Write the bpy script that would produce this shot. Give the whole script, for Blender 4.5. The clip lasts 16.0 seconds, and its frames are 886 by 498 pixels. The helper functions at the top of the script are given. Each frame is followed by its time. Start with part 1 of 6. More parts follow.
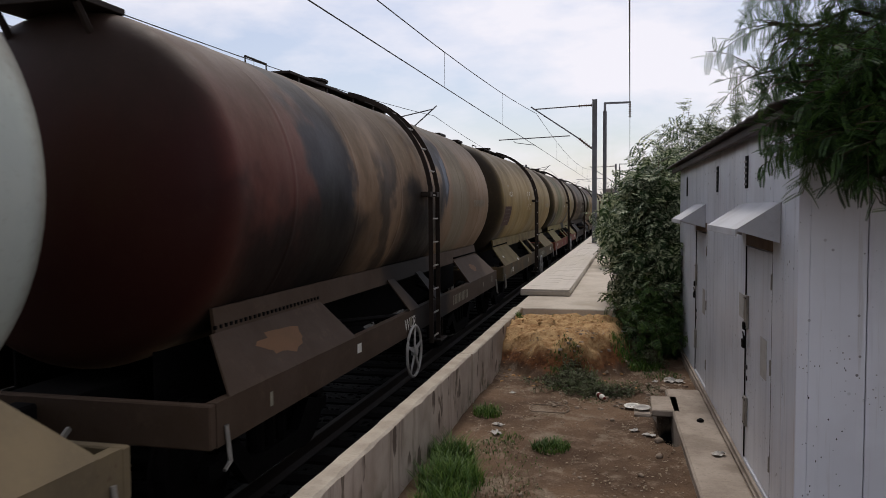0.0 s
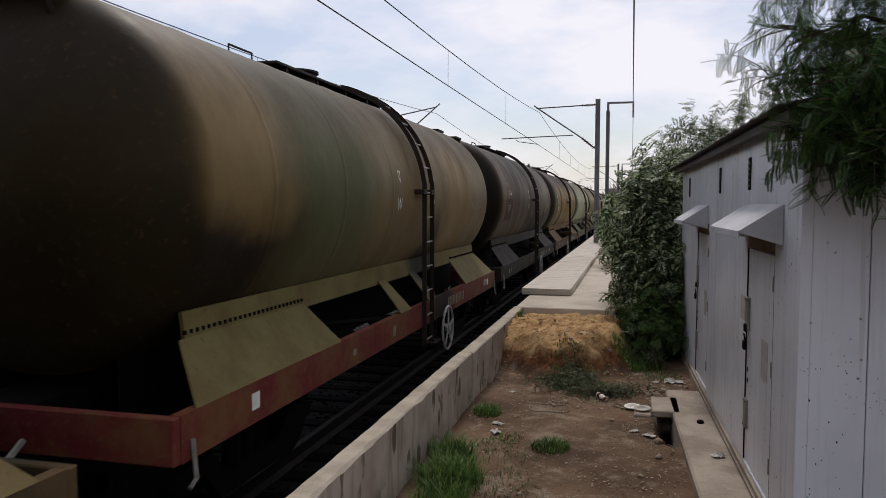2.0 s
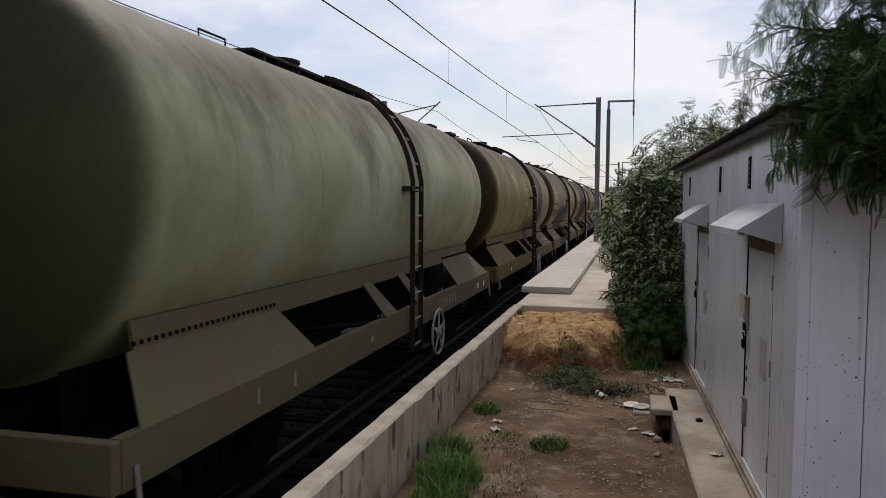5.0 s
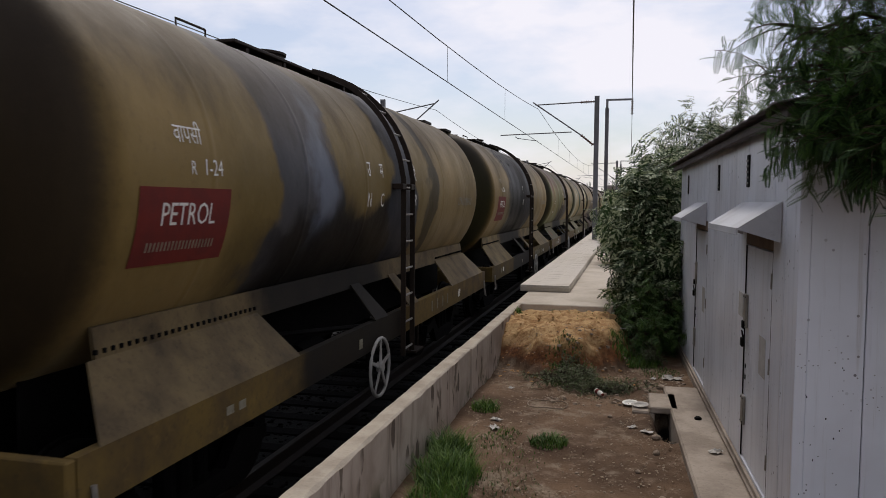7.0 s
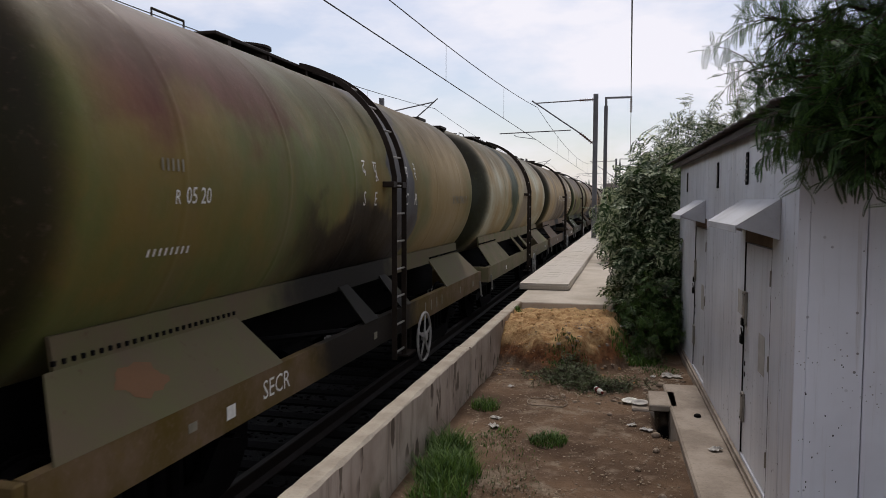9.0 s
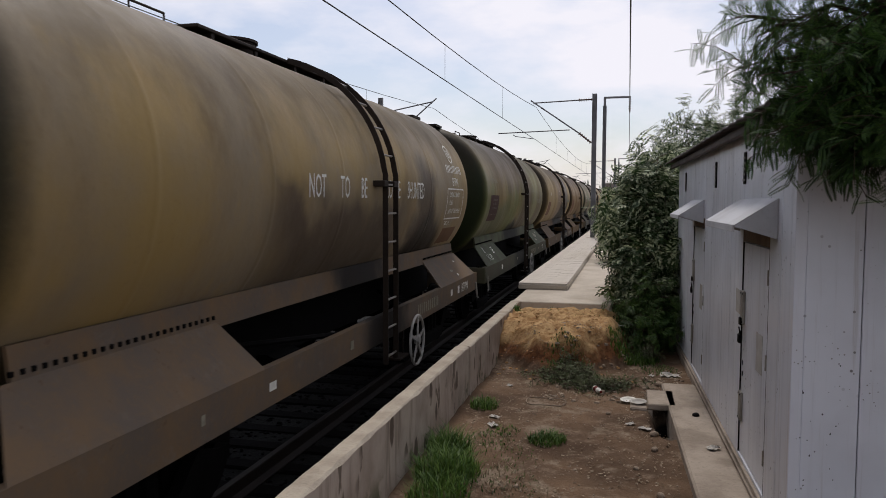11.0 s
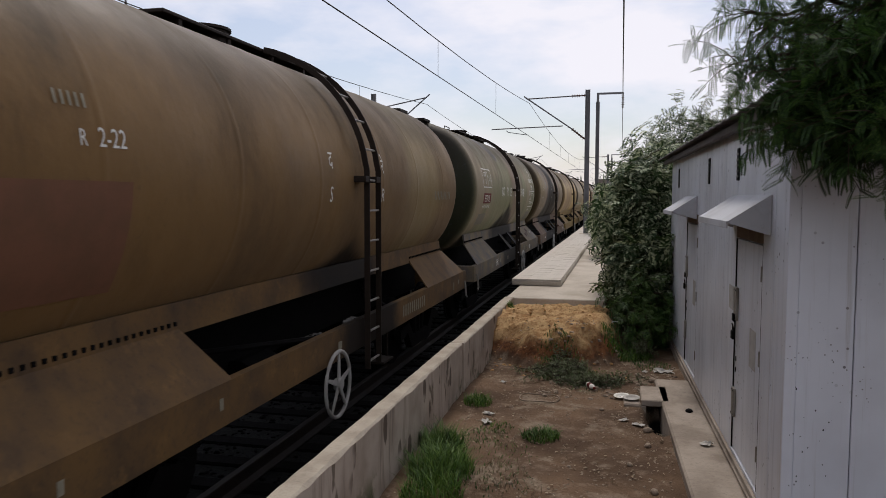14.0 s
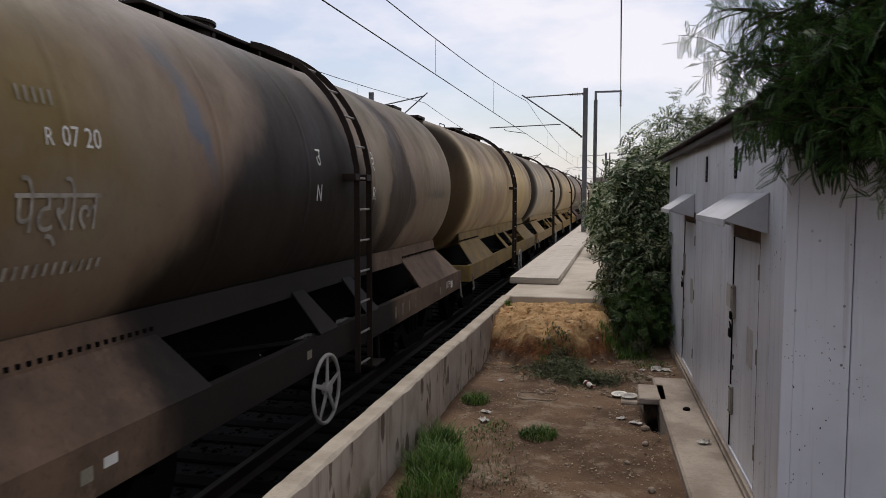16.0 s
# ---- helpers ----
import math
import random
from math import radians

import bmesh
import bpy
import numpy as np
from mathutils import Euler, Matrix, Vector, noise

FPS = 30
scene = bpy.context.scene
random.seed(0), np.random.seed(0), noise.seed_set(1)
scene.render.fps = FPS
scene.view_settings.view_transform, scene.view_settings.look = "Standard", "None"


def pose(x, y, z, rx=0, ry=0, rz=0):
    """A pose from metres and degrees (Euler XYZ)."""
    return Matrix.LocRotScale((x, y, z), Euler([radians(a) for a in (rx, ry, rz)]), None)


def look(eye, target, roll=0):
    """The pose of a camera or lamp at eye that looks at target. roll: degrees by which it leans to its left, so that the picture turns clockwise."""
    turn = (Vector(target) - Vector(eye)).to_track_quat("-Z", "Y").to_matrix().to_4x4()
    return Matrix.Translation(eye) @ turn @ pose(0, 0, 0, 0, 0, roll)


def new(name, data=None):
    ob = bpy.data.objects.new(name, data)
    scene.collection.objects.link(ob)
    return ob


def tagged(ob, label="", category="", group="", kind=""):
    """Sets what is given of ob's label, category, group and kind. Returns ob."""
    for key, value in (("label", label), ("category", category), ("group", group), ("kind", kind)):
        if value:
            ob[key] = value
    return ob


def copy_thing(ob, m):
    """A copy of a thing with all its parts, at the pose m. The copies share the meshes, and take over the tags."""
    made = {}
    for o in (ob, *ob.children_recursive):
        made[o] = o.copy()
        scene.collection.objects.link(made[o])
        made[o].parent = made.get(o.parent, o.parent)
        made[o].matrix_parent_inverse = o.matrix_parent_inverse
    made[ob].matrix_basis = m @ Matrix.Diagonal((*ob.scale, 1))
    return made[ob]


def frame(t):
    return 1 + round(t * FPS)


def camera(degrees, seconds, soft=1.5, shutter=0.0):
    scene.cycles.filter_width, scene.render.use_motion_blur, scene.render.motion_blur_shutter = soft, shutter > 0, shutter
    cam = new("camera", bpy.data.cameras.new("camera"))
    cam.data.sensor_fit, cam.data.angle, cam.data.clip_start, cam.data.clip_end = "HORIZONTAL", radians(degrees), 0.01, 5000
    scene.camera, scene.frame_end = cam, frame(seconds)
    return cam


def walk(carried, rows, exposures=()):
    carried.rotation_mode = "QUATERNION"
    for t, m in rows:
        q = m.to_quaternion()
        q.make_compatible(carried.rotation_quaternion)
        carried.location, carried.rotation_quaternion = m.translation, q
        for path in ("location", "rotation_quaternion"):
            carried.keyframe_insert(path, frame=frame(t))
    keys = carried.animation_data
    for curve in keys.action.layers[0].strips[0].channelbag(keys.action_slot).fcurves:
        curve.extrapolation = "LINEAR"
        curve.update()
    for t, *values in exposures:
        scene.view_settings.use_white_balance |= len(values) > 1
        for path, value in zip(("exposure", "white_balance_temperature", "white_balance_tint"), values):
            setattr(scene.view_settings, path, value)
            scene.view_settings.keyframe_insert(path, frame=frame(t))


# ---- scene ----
cam = camera(60.7, 16.0, soft=0.8, shutter=0.05)
# PATH BEGIN
PATH = [
    (0, look((-0.014, 0.085, 2.532), (-0.493, 2.024, 2.424), -0.4)),
    (1, look((-0.012, 0.075, 2.534), (-0.494, 2.013, 2.424), -0.2)),
    (2, look((-0.016, 0.091, 2.535), (-0.499, 2.029, 2.422), 0.2)),
    (3, look((-0.014, 0.085, 2.533), (-0.497, 2.022, 2.416), 0.3)),
    (4, look((-0.013, 0.081, 2.535), (-0.498, 2.018, 2.418), 0.4)),
    (6.5, look((-0.017, 0.072, 2.534), (-0.496, 2.01, 2.412), 0.4)),
    (7.5, look((-0.023, 0.073, 2.533), (-0.501, 2.011, 2.41), 0.4)),
    (9, look((-0.017, 0.077, 2.532), (-0.494, 2.015, 2.406), 0.2)),
    (11.5, look((-0.012, 0.057, 2.53), (-0.484, 1.996, 2.403), 0.2)),
    (12.5, look((-0.012, 0.058, 2.535), (-0.474, 1.999, 2.404), 0.1)),
    (13.5, look((-0.019, 0.081, 2.532), (-0.477, 2.023, 2.397), 0.1)),
    (14.5, look((-0.016, 0.075, 2.537), (-0.472, 2.017, 2.398), 0.2)),
    (15.5, look((-0.014, 0.084, 2.536), (-0.469, 2.027, 2.394), 0.2)),
    (16, look((-0.012, 0.087, 2.534), (-0.464, 2.03, 2.393), 0.1)),
]
# PATH END
walk(cam, PATH, exposures=((0, 0.0, 6500, 14), (16, 0.0, 6500, 14)))

# ---- light: hazy high sun ahead, milky sky ----
SUN_EL, SUN_AZ = radians(54), radians(10)      # azimuth from +y towards -x
world = bpy.data.worlds.new("world")
scene.world = world
world.use_nodes = True
wn = world.node_tree.nodes
wl = world.node_tree.links
wn.clear()
sky = wn.new("ShaderNodeTexSky")
sky.sky_type, sky.sun_disc = "NISHITA", False
sky.sun_elevation, sky.sun_rotation = SUN_EL, -SUN_AZ
sky.air_density, sky.dust_density, sky.ozone_density = 1.0, 1.6, 2.0
tc = wn.new("ShaderNodeTexCoord")
cmap = wn.new("ShaderNodeMapping")
cmap.inputs["Scale"].default_value = (1.0, 1.0, 2.6)
cn = wn.new("ShaderNodeTexNoise")
cn.inputs["Scale"].default_value, cn.inputs["Detail"].default_value, cn.inputs["Roughness"].default_value = 3.2, 6, 0.55
cr = wn.new("ShaderNodeMapRange")
cr.inputs["From Min"].default_value, cr.inputs["From Max"].default_value = 0.4, 0.6
cr.inputs["To Min"].default_value, cr.inputs["To Max"].default_value = 0.18, 0.95
cm = wn.new("ShaderNodeMix")
cm.data_type = "RGBA"
cm.inputs["B"].default_value = (9.0, 9.0, 9.5, 1)
bg = wn.new("ShaderNodeBackground")
bg.inputs["Strength"].default_value = 0.101
out = wn.new("ShaderNodeOutputWorld")
wl.new(tc.outputs["Generated"], cmap.inputs["Vector"])
wl.new(cmap.outputs["Vector"], cn.inputs["Vector"])
wl.new(cn.outputs["Fac"], cr.inputs["Value"])
wl.new(cr.outputs["Result"], cm.inputs["Factor"])
wl.new(sky.outputs["Color"], cm.inputs["A"])
wl.new(cm.outputs["Result"], bg.inputs["Color"])
wl.new(bg.outputs["Background"], out.inputs["Surface"])

sun = new("sun", bpy.data.lights.new("sun", "SUN"))
sun.data.energy, sun.data.angle, sun.data.color = 1.7, radians(10), (1.0, 0.95, 0.86)
sdir = Vector((-math.sin(SUN_AZ) * math.cos(SUN_EL), math.cos(SUN_AZ) * math.cos(SUN_EL), math.sin(SUN_EL)))
sun.matrix_world = look(sdir * 60, (0, 0, 0))


# ---- materials ----
def lin(r, g, b):
    """sRGB 0..255 to linear RGBA."""
    f = lambda c: (c / 255 / 12.92) if c <= 10 else ((c / 255 + 0.055) / 1.055) ** 2.4
    return (f(r), f(g), f(b), 1.0)


class Mat:
    """A small node-graph builder round one Principled surface."""

    def __init__(self, name, rough=0.7, metal=0.0, spec=0.5):
        self.m = bpy.data.materials.new(name)
        self.m.use_nodes = True
        self.t = self.m.node_tree
        self.b = self.t.nodes["Principled BSDF"]
        self.b.inputs["Roughness"].default_value = rough
        self.b.inputs["Metallic"].default_value = metal
        self.b.inputs["Specular IOR Level"].default_value = spec
        self.co = self.t.nodes.new("ShaderNodeTexCoord").outputs["Object"]

    def node(self, kind, **ins):
        n = self.t.nodes.new(kind)
        for k, v in ins.items():
            self.put(n, k.replace("_", " "), v)
        return n

    def put(self, n, key, v):
        if isinstance(v, bpy.types.NodeSocket):
            self.t.links.new(v, n.inputs[key])
        else:
            n.inputs[key].default_value = v

    def noise(self, scale, detail=4, rough=0.55, stretch=None, vec=None):
        v = vec or self.co
        if stretch:
            v = self.node("ShaderNodeMapping", Vector=v, Scale=stretch).outputs[0]
        return self.node("ShaderNodeTexNoise", Vector=v, Scale=scale, Detail=detail, Roughness=rough).outputs["Fac"]

    def ramp(self, v, a, b, lo=0.0, hi=1.0):
        n = self.node("ShaderNodeMapRange", Value=v)
        n.interpolation_type = "SMOOTHSTEP"
        for k, x in (("From Min", a), ("From Max", b), ("To Min", lo), ("To Max", hi)):
            n.inputs[k].default_value = x
        return n.outputs["Result"]

    def math(self, op, a, b=0.0):
        n = self.t.nodes.new("ShaderNodeMath")
        n.operation = op
        self.put(n, 0, a)
        self.put(n, 1, b)
        return n.outputs[0]

    def mix(self, a, b, fac, blend="MIX"):
        n = self.t.nodes.new("ShaderNodeMix")
        n.data_type, n.blend_type = "RGBA", blend
        self.put(n, "Factor", fac)
        self.put(n, "A", a)
        self.put(n, "B", b)
        return n.outputs["Result"]

    def rand(self):
        return self.t.nodes.new("ShaderNodeObjectInfo").outputs["Random"]

    def island(self):
        return self.t.nodes.new("ShaderNodeNewGeometry").outputs["Random Per Island"]

    def color(self, v):
        self.put(self.b, "Base Color", v)
        return self

    def rough(self, v):
        self.put(self.b, "Roughness", v)
        return self

    def bump(self, v, strength=0.3, dist=0.02):
        n = self.node("ShaderNodeBump", Height=v, Strength=strength, Distance=dist)
        self.t.links.new(n.outputs[0], self.b.inputs["Normal"])
        return self


def worn(name, base, dark, rough=0.75, scale=3.0, amount=0.6, bump=0.25, dist=0.01, metal=0.0, light=None, spec=0.22):
    """Paint, concrete or metal: a base colour with blotches, grain and relief."""
    m = Mat(name, rough, metal, spec)
    big = m.ramp(m.noise(scale, 5, 0.6), 0.35, 0.7, 0, amount)
    fine = m.noise(scale * 14, 4, 0.6)
    c = m.mix(base, dark, big)
    if light:
        c = m.mix(c, light, m.ramp(m.noise(scale * 2.3, 6, 0.65), 0.55, 0.72, 0, 0.7))
    c = m.mix(c, dark, m.ramp(fine, 0.5, 0.75, 0, amount * 0.6))
    m.color(c).bump(fine, bump, dist)
    return m.m


M_COPING = worn("coping_concrete", lin(174, 164, 148), lin(122, 110, 96), 0.92, 3.0, 0.5, 0.6, 0.012)
M_PLAT = worn("platform_concrete", lin(190, 180, 165), lin(144, 132, 116), 0.92, 1.2, 0.5, 0.4, 0.01)
M_TILE = worn("paver", lin(198, 190, 178), lin(152, 144, 132), 0.9, 2.0, 0.4, 0.4, 0.006)
M_PLINTH = worn("plinth_concrete", lin(160, 148, 134), lin(104, 92, 80), 0.92, 2.4, 0.6, 0.5, 0.01)
M_STEEL = worn("mast_steel", lin(120, 120, 122), lin(84, 80, 78), 0.55, 1.5, 0.5, 0.1, 0.003, 0.35)
# near black: shade in the wagons' underframe openings is part of this colour
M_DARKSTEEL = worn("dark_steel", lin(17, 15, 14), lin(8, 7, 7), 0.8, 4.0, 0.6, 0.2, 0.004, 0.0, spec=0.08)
M_LADDER = worn("ladder_steel", lin(46, 37, 30), lin(26, 21, 18), 0.7, 5.0, 0.6, 0.2, 0.004, 0.2)
M_RUNG = worn("rung_steel", lin(150, 146, 138), lin(96, 88, 80), 0.45, 6.0, 0.5, 0.1, 0.002, 0.5)
M_WHEELPAINT = worn("hand_wheel_paint", lin(160, 158, 152), lin(120, 114, 108), 0.55, 6.0, 0.5, 0.1, 0.002)
M_RAIL = worn("rail_steel", lin(34, 27, 23), lin(20, 15, 13), 0.6, 3.0, 0.5, 0.1, 0.002, 0.2)
# sleepers and ballast: the shade under the train is put into these colours
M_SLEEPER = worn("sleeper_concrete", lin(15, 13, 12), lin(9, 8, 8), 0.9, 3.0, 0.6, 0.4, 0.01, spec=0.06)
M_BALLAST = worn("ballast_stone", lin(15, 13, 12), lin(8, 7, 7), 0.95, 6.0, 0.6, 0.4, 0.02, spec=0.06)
M_INSUL = worn("insulator", lin(86, 62, 52), lin(50, 36, 30), 0.25, 4.0, 0.4, 0.05, 0.002)
M_WIRE = worn("copper_wire", lin(70, 68, 66), lin(44, 42, 42), 0.5, 4.0, 0.3, 0.0, 0.001, 0.5)
M_ROOF = worn("roof_sheet", lin(92, 84, 80), lin(58, 50, 46), 0.7, 2.0, 0.6, 0.2, 0.004, 0.2)
M_BARK = worn("bark", lin(82, 70, 58), lin(44, 36, 30), 0.95, 9.0, 0.7, 0.6, 0.02)
M_WHITE = worn("white_marking", lin(226, 224, 214), lin(176, 172, 160), 0.7, 8.0, 0.5, 0.05, 0.001)
M_PAPER = worn("paper_scrap", lin(182, 178, 170), lin(134, 126, 116), 0.8, 9.0, 0.4, 0.2, 0.004)
M_WORN = worn("worn_marking", lin(168, 162, 148), lin(104, 98, 88), 0.7, 9.0, 0.8, 0.05, 0.001)
M_RED = worn("red_marking", lin(108, 37, 29), lin(80, 32, 28), 0.7, 5.0, 0.5, 0.05, 0.001)
M_TEAL = worn("teal_marking", lin(60, 120, 130), lin(40, 80, 92), 0.7, 5.0, 0.5, 0.05, 0.001)
M_FADED = worn("faded_marking", lin(138, 132, 114), lin(96, 90, 74), 0.7, 8.0, 0.6, 0.05, 0.001)
M_ORANGE = worn("orange_patch", lin(110, 80, 54), lin(92, 70, 48), 0.75, 4.0, 0.5, 0.05, 0.001)
M_STONE = worn("rubble_stone", lin(150, 134, 116), lin(96, 82, 70), 0.92, 7.0, 0.6, 0.5, 0.01)
M_FARWALL = worn("far_building", lin(150, 140, 132), lin(110, 104, 100), 0.9, 0.4, 0.4, 0.1, 0.01)
M_FARGLASS = worn("far_window", lin(50, 54, 60), lin(36, 38, 42), 0.2, 1.0, 0.3, 0.0, 0.001)


def earth():
    m = Mat("dry_earth", 0.95, 0, 0.2)
    big = m.noise(0.9, 6, 0.6)
    mid = m.noise(5.0, 6, 0.65)
    fine = m.noise(42.0, 5, 0.7)
    c = m.mix(lin(108, 86, 66), lin(76, 58, 43), m.ramp(big, 0.35, 0.65))
    c = m.mix(c, lin(132, 114, 96), m.ramp(mid, 0.5, 0.7, 0, 0.7))
    c = m.mix(c, lin(146, 132, 114), m.ramp(m.noise(1.5, 5, 0.65), 0.55, 0.64, 0, 0.55))
    c = m.mix(c, lin(82, 64, 48), m.ramp(fine, 0.5, 0.68, 0, 0.8))
    # loose orange sand where the ground rises in the mound
    sep = m.node("ShaderNodeSeparateXYZ", Vector=m.co)
    hgt = m.math("ADD", sep.outputs["Z"], m.math("MULTIPLY", m.math("SUBTRACT", mid, 0.5), 0.25))
    sand = m.mix(lin(180, 148, 104), lin(138, 102, 64), m.ramp(m.noise(7.0, 6, 0.7), 0.4, 0.65))
    sand = m.mix(sand, lin(104, 72, 44), m.ramp(m.noise(24.0, 5, 0.7), 0.52, 0.7, 0, 0.7))
    # mound's lower face: redder sand, with the shade on it painted in
    shaded_sand = m.mix(lin(124, 82, 50), lin(82, 52, 32), m.ramp(m.noise(9.0, 6, 0.7), 0.4, 0.62))
    sand = m.mix(shaded_sand, sand, m.ramp(m.math("ADD", hgt, m.math("MULTIPLY", m.math("SUBTRACT", m.noise(2.2, 4), 0.5), 0.5)), 0.28, 0.5))
    c = m.mix(c, sand, m.ramp(hgt, 0.15, 0.26))
    # ballast bed beside and under the rails, near black to carry the train's shade
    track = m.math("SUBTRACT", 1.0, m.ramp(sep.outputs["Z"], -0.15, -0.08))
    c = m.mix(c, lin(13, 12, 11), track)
    m.color(c).bump(m.math("ADD", m.math("MULTIPLY", mid, 0.6), m.math("MULTIPLY", fine, 0.4)), 0.8, 0.04)
    return m.m


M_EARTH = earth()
M_VERGE = worn("verge_earth", lin(92, 80, 60), lin(56, 52, 36), 0.95, 2.0, 0.7, 0.6, 0.03)


def leafmat(name, a, b, c2, lo=0.1, hi=0.9):
    m = Mat(name, 0.55, 0, 0.25)
    r = m.island()
    c = m.mix(a, b, m.ramp(r, lo, hi))
    c = m.mix(c, c2, m.ramp(m.noise(1.6, 3), 0.5, 0.72, 0, 0.8))
    m.color(c)
    m.b.inputs["Subsurface Weight"].default_value = 0.0
    tr = m.node("ShaderNodeBsdfTranslucent", Color=c)
    mx = m.node("ShaderNodeMixShader", Fac=0.28)
    m.t.links.new(m.b.outputs[0], mx.inputs[1])
    m.t.links.new(tr.outputs[0], mx.inputs[2])
    m.t.links.new(mx.outputs[0], m.t.nodes["Material Output"].inputs["Surface"])
    return m.m


M_LEAF = leafmat("feathery_leaf", lin(46, 72, 34), lin(86, 112, 52), lin(34, 52, 28))
# darker copy of M_LEAF: the low boughs' shade is in its colour
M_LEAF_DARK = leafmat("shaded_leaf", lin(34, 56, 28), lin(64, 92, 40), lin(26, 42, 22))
# random pale leaflets put leaf glints into the colour
M_LEAF_B = leafmat("glint_flecked_leaf", lin(44, 66, 30), lin(186, 194, 158), lin(30, 46, 24), 0.35, 1.0)
M_GRASS = leafmat("grass_blade", lin(50, 80, 28), lin(92, 118, 48), lin(42, 64, 28))
M_DRYLEAF = leafmat("dry_leaf", lin(120, 104, 84), lin(156, 140, 116), lin(92, 78, 60))


def shed_paint():
    m = Mat("shed_panel_paint", 0.38, 0.1, 0.5)
    streak = m.noise(1.0, 5, 0.6, (9, 9, 0.5))
    big = m.noise(1.1, 4)
    c = m.mix(lin(215, 218, 224), lin(200, 202, 207), m.ramp(big, 0.35, 0.7))
    c = m.mix(c, lin(128, 126, 126), m.ramp(streak, 0.55, 0.8, 0, 0.35))
    spots = m.node("ShaderNodeTexVoronoi", Vector=m.co, Scale=10.0).outputs["Distance"]
    c = m.mix(c, lin(60, 54, 50), m.math("MULTIPLY", m.ramp(spots, 0.13, 0.08), m.ramp(m.noise(1.6, 2), 0.47, 0.55, 0, 0.8)))
    tiny = m.node("ShaderNodeTexVoronoi", Vector=m.co, Scale=24.0).outputs["Distance"]
    c = m.mix(c, lin(84, 76, 68), m.math("MULTIPLY", m.ramp(tiny, 0.16, 0.1), m.ramp(m.noise(2.3, 3), 0.52, 0.6, 0, 0.7)))
    c = m.mix(c, lin(150, 140, 128), m.ramp(m.noise(1.0, 6, 0.7, (16, 16, 0.4)), 0.55, 0.72, 0, 0.4))
    m.color(c).rough(m.ramp(streak, 0.3, 0.7, 0.28, 0.5)).bump(m.noise(2.0, 2), 0.08, 0.01)
    return m.m


M_SHED = shed_paint()
M_CANOPY = worn("canopy_paint", lin(186, 187, 190), lin(150, 148, 146), 0.5, 2.0, 0.5, 0.1, 0.004)


def spill_mask(m, spill, grain, low=-1.25, drop=0.0):
    """Where run-down oil has blackened the metal: (middle y, half width high up, half width at the bottom, height it starts from)."""
    yc, wide_top, wide_low, ztop = spill
    sp = m.node("ShaderNodeSeparateXYZ", Vector=m.co)
    width = m.ramp(m.math("SUBTRACT", sp.outputs["Z"], drop), low, ztop, wide_low, wide_top)
    away = m.math("ABSOLUTE", m.math("SUBTRACT", sp.outputs["Y"], yc))
    away = m.math("ADD", m.math("SUBTRACT", away, width), m.math("MULTIPLY", m.math("SUBTRACT", grain, 0.5), 1.3))
    return m.ramp(away, 0.4, -0.3, 0, 0.93)


def underframe_paint(name, base, dark, light, spill):
    """Dusty frame paint, soaked black where oil has run down from the tank."""
    m = Mat(name, 0.75, 0, 0.22)
    big, fine = m.noise(1.8, 5, 0.6), m.noise(25, 4, 0.6)
    c = m.mix(base, dark, m.ramp(big, 0.35, 0.7, 0, 0.7))
    c = m.mix(c, light, m.ramp(m.noise(4.1, 6, 0.65), 0.55, 0.72, 0, 0.7))
    c = m.mix(c, dark, m.ramp(fine, 0.5, 0.75, 0, 0.4))
    c = m.mix(c, lin(78, 56, 40), m.ramp(m.noise(9.0, 5, 0.7), 0.62, 0.7, 0, 0.5))
    if spill:
        c = m.mix(c, lin(14, 12, 11), spill_mask(m, spill, m.noise(1.3, 5), 0.8, 0.0))
    m.color(c).bump(fine, 0.15, 0.004)
    return m.m


